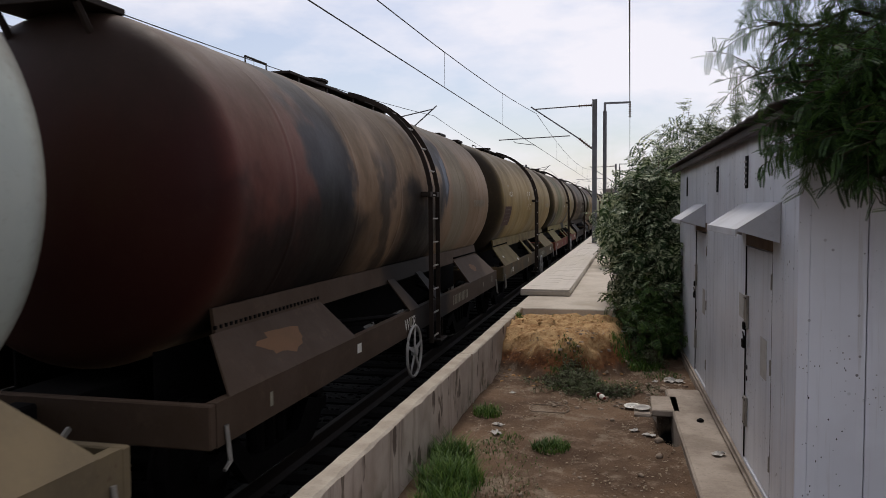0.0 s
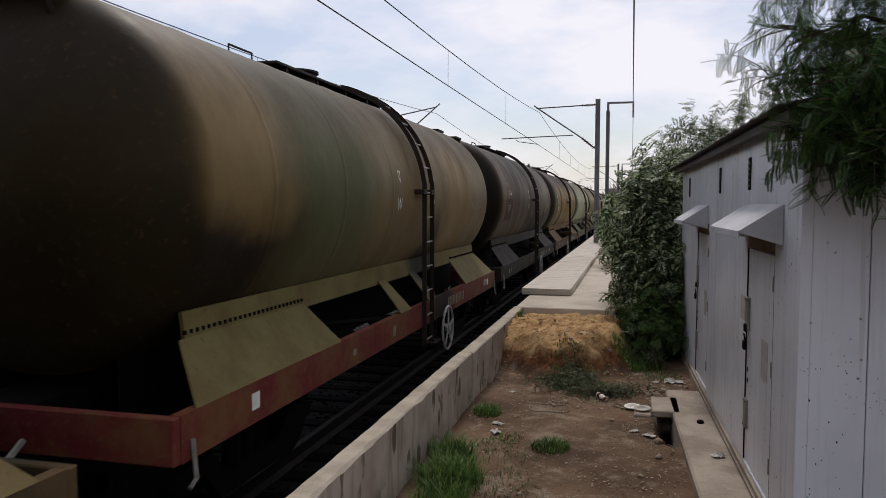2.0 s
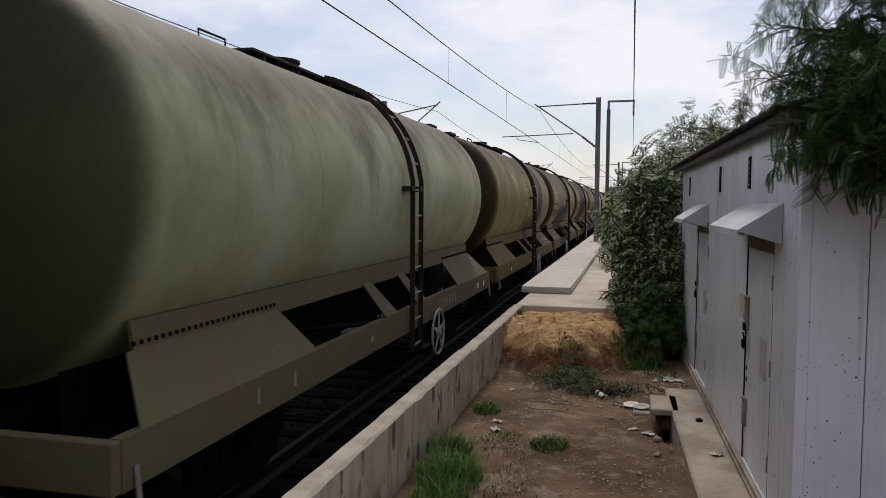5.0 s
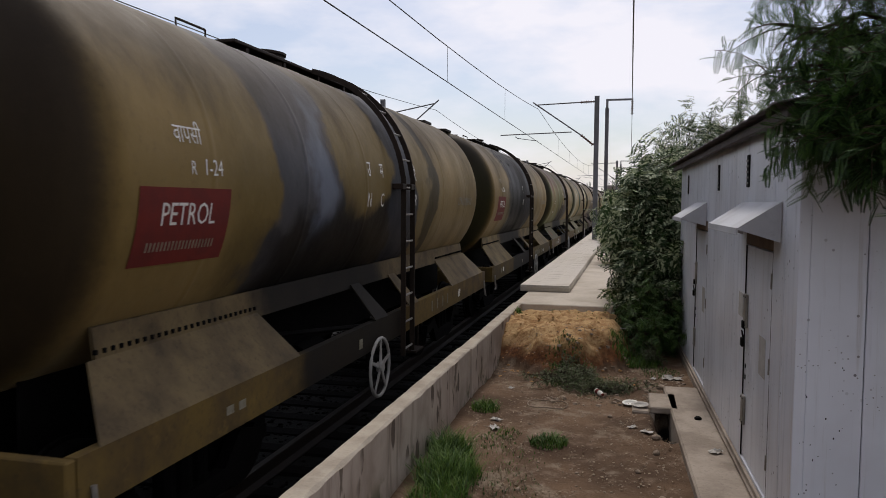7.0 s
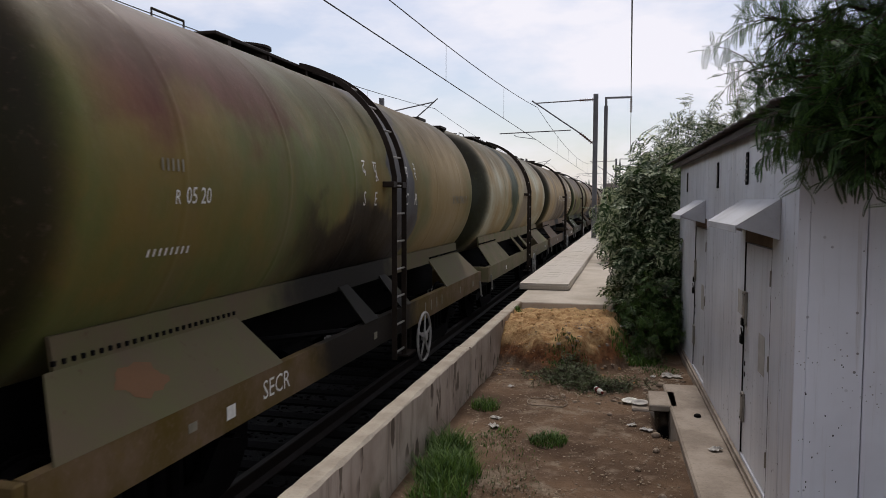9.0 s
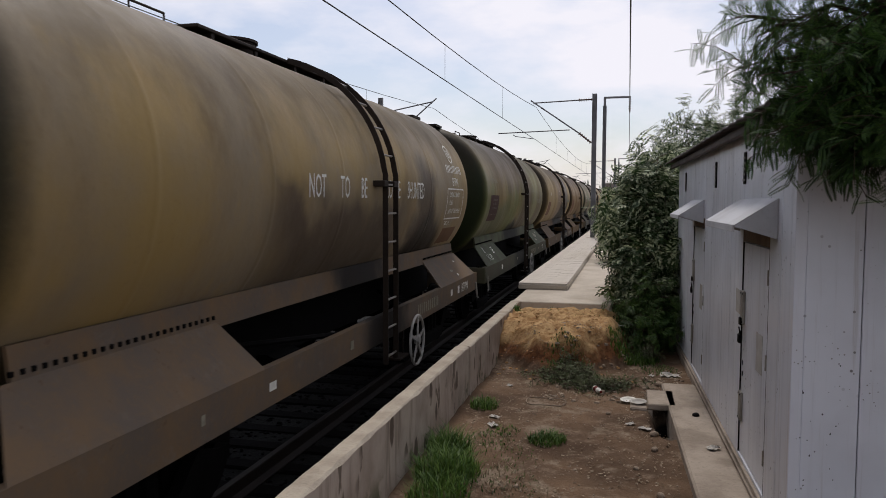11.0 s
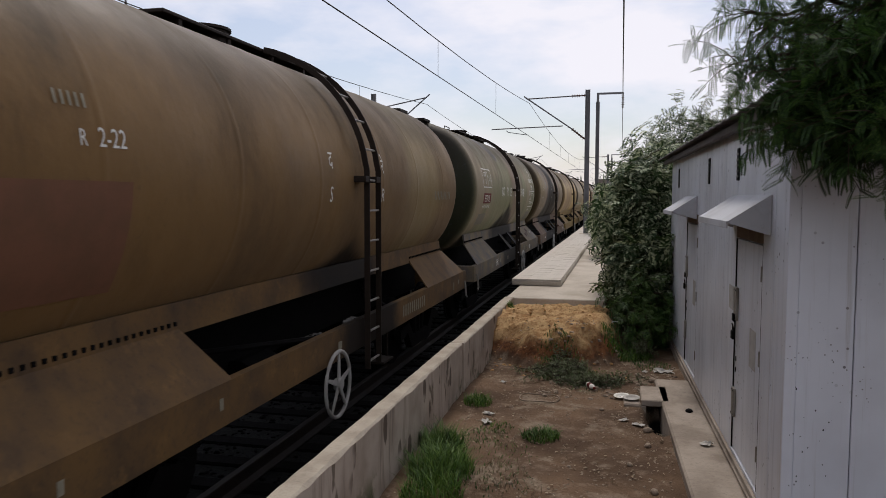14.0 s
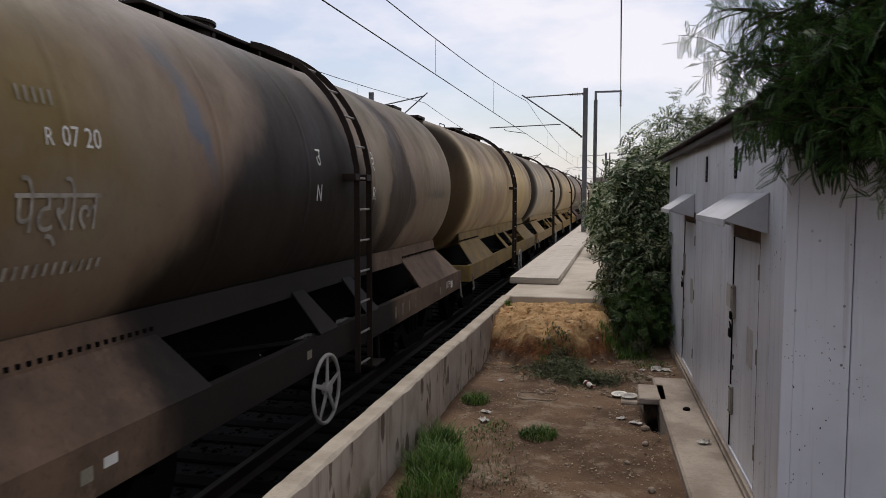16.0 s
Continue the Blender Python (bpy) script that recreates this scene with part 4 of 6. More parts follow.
def coupler(s):
    bm = bmesh.new()
    box(bm, -0.1, 0.1, *sorted((s * (HALF + 0.041), s * (HALF + 0.3))), 0.95, 1.13, 0.02)
    box(bm, -0.17, 0.17, *sorted((s * (HALF + 0.3), s * (HALF + 0.46))), 0.9, 1.18, 0.04)
    return bm


TANK_MESH = tank_mesh()
TANK_MESH.materials.append(M_DARKSTEEL)
RUNG_MESH = mesh_of("rung", tube(bmesh.new(), [(0, -0.19, 0), (0, 0.19, 0)], 0.013, 6), M_RUNG)
WHEEL_MESH = hand_wheel_mesh()
SIDE, BOLSTER, WHEELSET = bogie_meshes()
PLAIN = {"tank"}
FRAME = {"sole_bar", "headstock", "cradle_plate", "cradle_strip", "stay_plate"}


def dress(wagon, paint, under):
    """Gives one wagon its own tank paint and underframe paint."""
    for o in wagon.children_recursive:
        kind = o.name.split(".")[0]
        if kind in PLAIN or kind in FRAME:
            if not o.data.materials:
                o.data.materials.append(M_DARKSTEEL)
            o.material_slots[0].link = "OBJECT"
            o.material_slots[0].material = paint if kind in PLAIN else under


BENCH = bpy.data.scenes.new("bench")


def outline_mesh(cu):
    """The filled outline of a text curve as a mesh, worked out on an empty side scene."""
    tmp = bpy.data.objects.new("tmp", cu)
    BENCH.collection.objects.link(tmp)
    layer = BENCH.view_layers[0]
    layer.update()
    me = bpy.data.meshes.new_from_object(tmp.evaluated_get(layer.depsgraph))
    bpy.data.objects.remove(tmp)
    bpy.data.curves.remove(cu)
    return me


def marking(wagon, text, y, z, size, material=None, name="lettering", squeeze=0.8, gap=1.0):
    """Painted letters that lie on the barrel's near side; (y, z) is the middle of the line, local to the wagon."""
    cu = bpy.data.curves.new("text", "FONT")
    cu.body, cu.size, cu.align_x, cu.align_y, cu.space_character = text, size * 1.35, "CENTER", "CENTER", gap
    cu.resolution_u = 2
    me = outline_mesh(cu)
    a0 = math.asin(max(-1, min(1, (z - TANK_Z) / TANK_R)))
    for v in me.vertices:
        a = a0 + v.co.y / TANK_R
        v.co = Vector(((TANK_R + 0.008) * math.cos(a), y + v.co.x * squeeze, (TANK_R + 0.008) * math.sin(a)))
    me.materials.clear()
    me.materials.append(material or M_WHITE)
    tank = next(o for o in wagon.children if o.name.split(".")[0] == "tank")
    return part(name, me, None, tank)


def patch_on(wagon, y0, y1, z0, z1, material, name="painted_panel", lift=0.005):
    """A painted panel on the barrel."""
    bm = bmesh.new()
    a0, a1 = (math.asin((z - TANK_Z) / TANK_R) for z in (z0, z1))
    n = 8
    prev = None
    for i in range(n + 1):
        a = a0 + (a1 - a0) * i / n
        r = TANK_R + lift
        row = [bm.verts.new((r * math.cos(a), yy, r * math.sin(a))) for yy in (y0, y1)]
        if prev:
            bm.faces.new((prev[0], prev[1], row[1], row[0]))
        prev = row
    tank = next(o for o in wagon.children if o.name.split(".")[0] == "tank")
    ob = part(name, bm, material, tank)
    smooth(ob)
    return ob


def bars_on(wagon, y, z, width, height, count, material=None, name="marking_bar"):
    """Plain bars in place of a number: count strokes side by side on the barrel."""
    step = width / count
    for i in range(count):
        y0 = y - width / 2 + i * step
        patch_on(wagon, y0 + step * 0.28, y0 + step * 0.66, z - height / 2, z + height / 2, material or M_WHITE, name, 0.007)


def outline_on(wagon, y0, y1, z0, z1, t=0.022):
    for a, b, c, d in ((y0, y1, z0, z0 + t), (y0, y1, z1 - t, z1), (y0, y0 + t, z0 + t, z1 - t), (y1 - t, y1, z0 + t, z1 - t)):
        patch_on(wagon, a, b, c, d, M_WHITE, "frame_line", 0.007)


def sill_marks(wagon, y, widths, z=1.02, h=0.12, material=None):
    """Small painted bars on the near sole bar."""
    for dy, wd in widths:
        bm = box(bmesh.new(), 1.5005, 1.5045, y + dy, y + dy + wd, z - h / 2, z + h / 2)
        part("sill_marking", bm, material or M_WHITE, wagon)


def sill_text(wagon, text, y, z=1.02, size=0.16):
    cu = bpy.data.curves.new("text", "FONT")
    cu.body, cu.size, cu.align_x, cu.align_y = text, size * 1.35, "CENTER", "CENTER"
    cu.resolution_u = 2
    me = outline_mesh(cu)
    for v in me.vertices:
        v.co = Vector((1.504, y + v.co.x, z + v.co.y))
    me.materials.clear()
    me.materials.append(M_WHITE)
    part("sill_lettering", me, None, wagon)


def rich(c, f=1.45):
    """The same colour, more saturated."""
    g = 0.3 * c[0] + 0.6 * c[1] + 0.1 * c[2]
    return (*[max(0.002, g + (v - g) * f) for v in c[:3]], 1.0)


def dim(c, f=0.5):
    return (c[0] * f, c[1] * f, c[2] * f, 1.0)


TAN, OLIVE, OCHRE, BROWN, GREEN = (dim(c) for c in (lin(148, 125, 80), lin(120, 101, 57), lin(152, 124, 68), lin(116, 92, 64), lin(92, 98, 56)))
GREY, MAROON, BLACK, PALE, MAUVE = (dim(c) for c in (lin(132, 119, 98), lin(96, 44, 38), lin(26, 22, 20), lin(206, 210, 202), lin(124, 104, 88)))
DKGREEN, SLATE, YELLOW, DKBROWN = (dim(c) for c in (lin(38, 56, 34), lin(64, 68, 78), lin(164, 146, 84), lin(70, 58, 48)))
# bluish highlights on wagons 0 and 7 are painted in this colour
STEELBLUE = dim(lin(120, 128, 142))

# index: (base, second, stain, end, underframe, stay plates, patches, label)
LOOKS = {
    -1: (PALE, dim(lin(190, 198, 192)), GREY, GREY, GREY, 1, (), "pale grey tank wagon"),
    0: (MAUVE, dim(lin(112, 96, 84), .8), DKBROWN, dim(MAROON, .9), dim(MAUVE, .65), 1, ((-4.6, 3.2, 1.1, 1.6, .35, dim(MAROON, 1.2)), (-3.2, 2.9, .5, 2.0, .25, dim(SLATE, .45)), (-3.6, 2.0, 1.6, .6, .4, BLACK), (1.4, 3.05, .3, .6, .2, dim(SLATE, .7)), (1.5, 3.0, .1, .3, .5, STEELBLUE), (0.2, 2.2, 1.1, .6, .35, dim(BLACK, .6)), (-1.5, 2.3, .25, .9, .4, DKBROWN), (2.6, 2.8, .6, 2, .3, GREY)), "mauve-brown tank wagon with black oil stains and maroon end"),
    1: (OLIVE, TAN, BROWN, DKBROWN, dim(lin(86, 80, 62)), 1, ((-1.5, 3.2, 2.4, .6, .6, OCHRE), (-5.0, 1.8, .7, .6, .7, dim(DKBROWN, .6))), "dusty olive-tan tank wagon"),
    2: (OLIVE, TAN, OCHRE, dim(OLIVE), dim(lin(112, 48, 50), .75), 1, ((-4.5, 2.9, .6, 2.2, .5, OCHRE), (-2.8, 2.9, 1.0, 1.5, .6, GREEN), (2.6, 2.5, .8, 1.2, .5, OCHRE), (-4.8, 1.9, 1.1, .65, .6, BLACK)), "greenish tan tank wagon with a maroon sole bar"),
    3: (DKBROWN, BROWN, BLACK, BLACK, DKBROWN, 0, ((3.4, 2.8, 1.0, 2, .5, GREY), (2.0, 1.95, 2.4, .35, .4, BLACK)), "dark brown tank wagon"),
    4: (OCHRE, BROWN, DKBROWN, DKBROWN, BROWN, 0, ((-4.9, 2.6, .5, 1.6, .9, dim(GREEN, .7)), (-2.7, 2.8, .38, 2, .3, dim(DKBROWN, .6)), (-3.0, 1.6, .6, .4, .35, dim(BLACK, .6)), (0.4, 3.9, 4.5, .5, .5, MAROON)), "ochre tank wagon with a rust-red top"),
    5: (dim(lin(150, 154, 110)), dim(lin(176, 180, 146)), GREEN, dim(lin(88, 112, 70)), GREY, 1, (), "pale yellow-green tank wagon with a green end"),
    6: (OLIVE, dim(lin(128, 120, 66)), BROWN, DKBROWN, OLIVE, 1, ((2.5, 2.5, .6, 1.9, .4, dim(lin(60, 42, 36))), (1.6, 1.85, 1.6, .4, .5, DKBROWN), (-3.2, 3.6, .9, .3, .5, YELLOW)), "olive green tank wagon with a dark stain"),
    7: (OLIVE, TAN, DKBROWN, DKBROWN, TAN, 1, ((-2.6, 2.7, .75, 1.9, .12, SLATE), (-1.4, 2.0, 1.9, .5, .25, BLACK), (-2.25, 2.9, .22, .6, .6, STEELBLUE), (2.0, 2.6, .25, 1.9, .3, dim(lin(72, 62, 34))), (0.55, 2.8, .55, 2.0, .15, dim(SLATE, .7))), "tan tank wagon with blue-black patches"),
    8: (OCHRE, OLIVE, DKBROWN, DKGREEN, OLIVE, 1, ((-1.5, 2.7, 1.35, 2.0, .14, dim(SLATE, .4)), (-1.4, 1.9, 1.6, .75, .4, dim(BLACK, .5)), (0.5, 2.8, .75, 2.0, .3, dim(SLATE, .5))), "olive tank wagon with blue-grey repainted patches"),
    9: (GREEN, OLIVE, MAUVE, DKBROWN, OLIVE, 1, ((-3.6, 3.6, 1.2, .5, .5, MAROON), (0.9, 2.7, .5, 2, .15, SLATE), (-0.6, 1.95, 1.6, .4, .35, dim(DKBROWN, .5)), (3.2, 2.7, 1.2, 2, .3, TAN)), "green tank wagon with a mauve-brown top"),
    10: (dim(lin(182, 182, 160)), TAN, GREEN, DKGREEN, GREY, 1, ((-1.6, 2.7, .5, 1.8, .4, DKGREEN), (0.4, 2.4, .6, 1.4, .4, GREY)), "pale green tank wagon with a dark green end"),
    11: (GREY, TAN, BROWN, DKGREEN, dim(lin(104, 94, 84)), 0, ((-0.6, 2.0, 1.9, .6, .45, DKBROWN), (2.3, 2.1, .45, .8, .4, DKBROWN)), "grey-brown tank wagon with white warning words"),
    12: (GREEN, OLIVE, DKBROWN, DKGREEN, dim(lin(84, 84, 66), .45), 0, ((-1.2, 3.5, 3.2, .55, .6, dim(MAUVE, .45)), (-3.6, 2.0, 1.3, .5, .6, dim(GREEN, .6)), (3.2, 2.8, 1.8, 2.0, .5, dim(lin(114, 112, 64))), (1.4, 2.4, 1.1, 1.3, .7, dim(lin(74, 60, 44))), (4.2, 2.0, .6, .8, .7, dim(lin(84, 70, 48)))), "dull green tank wagon with a green sole bar"),
    13: (TAN, BROWN, DKBROWN, DKBROWN, dim(BROWN, .62), 0, ((-3.4, 2.8, .7, 2, .4, dim(TAN, .9)), (-0.6, 2.6, 1.0, 1.8, .5, MAUVE), (2.6, 2.7, 1.0, 2.0, .25, dim(lin(76, 70, 70), .55)), (2.3, 1.75, 1.9, .5, .4, dim(BLACK, .6)), (4.6, 2.8, .6, 2, .4, dim(TAN, 1.05))), "tan brown tank wagon on a brown underframe"),
    14: (dim(lin(138, 106, 64)), dim(lin(118, 90, 56)), DKBROWN, DKBROWN, BROWN, 0, ((3.2, 2.8, .8, 2, .6, TAN),), "plain brown tank wagon"),
    15: (dim(lin(112, 113, 86)), GREY, SLATE, DKGREEN, GREY, 1, ((-1.6, 3.9, .45, .3, .35, SLATE), (0.6, 2.4, .5, 1.4, .6, MAUVE)), "grey-green tank wagon with white warning words"),
    16: (MAUVE, GREY, DKBROWN, OLIVE, MAUVE, 1, ((-4.6, 3.3, .7, .6, .5, OLIVE), (-2.75, 3.2, .12, .5, .6, dim(STEELBLUE, .6)), (1.3, 2.8, .35, 2, .4, GREY), (2.3, 2.6, .4, 1.7, .3, DKBROWN)), "mauve-grey tank wagon with dark spill stains"),
    17: (BROWN, TAN, DKBROWN, BROWN, TAN, 1, ((2.2, 2.8, 1.4, 2, .5, TAN),), "rusty brown and tan tank wagon"),
    18: (TAN, GREY, BROWN, DKBROWN, TAN, 1, (), "dusty plain tan tank wagon"),
}
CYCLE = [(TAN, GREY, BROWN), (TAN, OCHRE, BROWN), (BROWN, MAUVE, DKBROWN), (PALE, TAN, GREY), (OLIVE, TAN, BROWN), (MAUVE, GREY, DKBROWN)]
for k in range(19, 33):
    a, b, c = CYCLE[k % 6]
    LOOKS[k] = (a, b, c, DKBROWN, b, k % 2, (), "dusty weathered tank wagon far down the train, colours paled as if by haze")

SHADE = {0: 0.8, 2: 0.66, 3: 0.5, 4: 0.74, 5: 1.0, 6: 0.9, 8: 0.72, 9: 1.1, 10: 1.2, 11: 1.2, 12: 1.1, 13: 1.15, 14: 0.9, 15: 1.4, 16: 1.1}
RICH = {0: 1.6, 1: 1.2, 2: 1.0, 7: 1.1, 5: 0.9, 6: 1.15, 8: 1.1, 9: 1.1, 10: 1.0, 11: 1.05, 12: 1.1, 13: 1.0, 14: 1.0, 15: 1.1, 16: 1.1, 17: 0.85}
PLATE = {1: lin(126, 112, 70), 2: lin(128, 118, 70), 4: lin(122, 92, 50), 7: lin(126, 108, 74), 8: lin(146, 126, 84), 12: lin(88, 96, 70), 9: lin(104, 100, 66)}
SPILL = {2: (1.3, -0.6, 0.8, 0.5), 0: (0.2, -0.4, 1.2, 0.6), 6: (2.2, -0.3, 1.1, 0.3), 7: (-1.7, -0.2, 1.6, 0.3), 8: (-1.2, -0.2, 1.8, 0.4), 9: (-0.6, -0.4, 1.7, -0.2), 11: (2.7, -0.5, 1.2, 0.3),
         12: (-0.3, -0.5, 1.4, -0.3), 13: (1.2, -0.3, 2.0, 0.1), 14: (0.3, -0.5, 1.2, -0.4), 15: (-0.4, -0.4, 1.8, 0.0), 16: (-0.9, 0.6, 2.8, 1.3)}
FRAME_SPILL = {6: (1.0, 0.25, 0.25, 1.6), 11: (0.2, 0.7, 0.7, 1.6), 7: (-1.4, 1.6, 1.6, 1.6)}
WHEEL_NEAR = (0, 4, 7, 13, 14, 16, 19, 22, 26, 29)
PROTO = {(st, nr): build_wagon(st, -0.92 if nr else 1.35) for st in (0, 1) for nr in (False, True)}
WAGONS = {}
for k, (a, b, c, head, u, stiff, patches, label) in LOOKS.items():
    # from 17 on, distant haze and glare are painted in: brighter, greyer colours
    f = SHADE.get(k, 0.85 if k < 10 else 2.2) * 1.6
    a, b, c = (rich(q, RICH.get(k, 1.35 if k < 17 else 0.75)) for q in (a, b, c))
    # end colour dimmed: the shade between wagons is part of it
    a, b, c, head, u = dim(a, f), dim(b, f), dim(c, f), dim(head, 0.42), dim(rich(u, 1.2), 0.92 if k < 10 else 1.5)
    patches = [(*q[:5], dim(q[5], f)) for q in patches]
    wg = copy_thing(PROTO[stiff, k in WHEEL_NEAR], pose(TRACK_X, 10.475 + k * PITCH, 0))
    tagged(wg, label, "tank wagon", "tank wagons of the passing train")
    frame_spill = FRAME_SPILL.get(k) or ((SPILL[k][0], SPILL[k][2] - 0.2, SPILL[k][2] - 0.2, 1.6) if k in SPILL else None)
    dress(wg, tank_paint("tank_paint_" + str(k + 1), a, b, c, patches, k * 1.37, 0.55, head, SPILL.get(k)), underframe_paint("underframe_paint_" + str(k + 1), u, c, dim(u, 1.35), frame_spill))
    if k in PLATE:
        mp_ = underframe_paint("cradle_paint_" + str(k + 1), dim(PLATE[k], 0.72), dim(c, 0.6), dim(PLATE[k], 0.7), frame_spill)
        for o in wg.children:
            if o.name.split(".")[0] in ("cradle_plate", "cradle_strip", "stay_plate"):
                o.material_slots[0].material = mp_
    WAGONS[k] = wg
for proto in PROTO.values():
    for o in [*proto.children_recursive, proto]:
        bpy.data.objects.remove(o)


# ---- lettering and painted panels on the wagons ----
M_DIM = worn("dim_marking", lin(104, 96, 84), lin(70, 60, 52), 0.7, 8.0, 0.6, 0.05, 0.001)
M_YPLATE = worn("yellow_plate_paint", lin(170, 120, 30), lin(110, 78, 30), 0.6, 6.0, 0.6, 0.05, 0.001)
def zone_letters(wagon, latin, hindi):
    """Railway zone initials in two scripts, spread either side of the ladder."""
    spots = {2: (-0.75, 0.95), 3: (-0.92, -0.48, 0.95), 4: (-0.72, -0.34, 0.93, 1.35)}[len(latin)]
    for ch, y in zip(latin, spots):
        marking(wagon, ch, y, 2.55, 0.17)
    for ch, y in zip(hindi, spots):
        marking(wagon, ch, y, 2.90, 0.19)


def end_number(wagon, z=2.58, material=None, h=0.13, y=4.15, width=1.1):
    bars_on(wagon, y, z, width, h, 11, material or M_FADED)


def capacity_box(wagon, y0=3.72, y1=4.9):
    ym = (y0 + y1) / 2
    outline_on(wagon, y0, y1, 2.23, 2.74)
    marking(wagon, "LIMITING CAPACITY", ym - 0.06, 2.63, 0.085, squeeze=0.7)
    marking(wagon, "1.54.6", ym - 0.32, 2.50, 0.085, squeeze=0.8)
    marking(wagon, "LITRES UP TO BRIM 69180", ym, 2.36, 0.085, squeeze=0.66)
    marking(wagon, "TARE 26.7 t", ym - 0.3, 2.16, 0.075, squeeze=0.75)
    marking(wagon, "BTPN", ym, 2.84, 0.15, squeeze=0.85)
    bars_on(wagon, ym + 0.02, 3.06, 1.1, 0.13, 11)
    ring_on(wagon, ym, 3.32, 0.17)


def ring_on(wagon, y, z, r):
    """A plain painted ring with two short strokes inside it."""
    bm = bmesh.new()
    a0 = math.asin((z - TANK_Z) / TANK_R)
    R = TANK_R + 0.007
    rows = []
    for k in range(28):
        t = 2 * math.pi * k / 28
        row = []
        for q in (r, r - 0.028):
            a = a0 + q * math.sin(t) / TANK_R
            row.append(bm.verts.new((R * math.cos(a), y + q * math.cos(t), R * math.sin(a))))
        rows.append(row)
    for k in range(28):
        a, b = rows[k], rows[(k + 1) % 28]
        bm.faces.new((a[0], b[0], b[1], a[1]))
    tank = next(o for o in wagon.children if o.name.split(".")[0] == "tank")
    part("painted_ring", bm, M_WHITE, tank)
    for dy in (-0.06, 0.05):
        patch_on(wagon, y + dy, y + dy + 0.035, z - 0.07, z + 0.07, M_WHITE, "marking_bar", 0.007)


def loose_shunt(wagon, z=2.66, far=1.98):
    for word, y in (("NOT", -1.7), ("TO", -0.98), ("BE", -0.4), ("LOOSE", 0.68), ("SHUNTED", far)):
        marking(wagon, word, y, z, 0.24, squeeze=0.58)


def petrol(wagon, y, z, panel, y0, y1, z0, z1, small=None, size=0.16):
    if panel:
        patch_on(wagon, y0, y1, z0, z1, panel)
    marking(wagon, "PETROL", y, z, size, squeeze=0.85)
    if small:
        marking(wagon, small, y - 0.03, z - 0.17, 0.085, squeeze=0.78)
    else:
        bars_on(wagon, y - 0.03, z - 0.2, 0.8, 0.06, 20, M_FADED)


def date_mark(wagon, text, y, z, word=None):
    marking(wagon, text, y, z, 0.12, squeeze=0.85)
    marking(wagon, "R", y - 0.25, z - 0.01, 0.1)
    if word:
        marking(wagon, word, y - 0.28, z + 0.21, 0.13)
    else:
        bars_on(wagon, y - 0.3, z + 0.2, 0.28, 0.08, 5, M_FADED)


SILL_BARS = [(i * 0.108, 0.044) for i in range(11)]


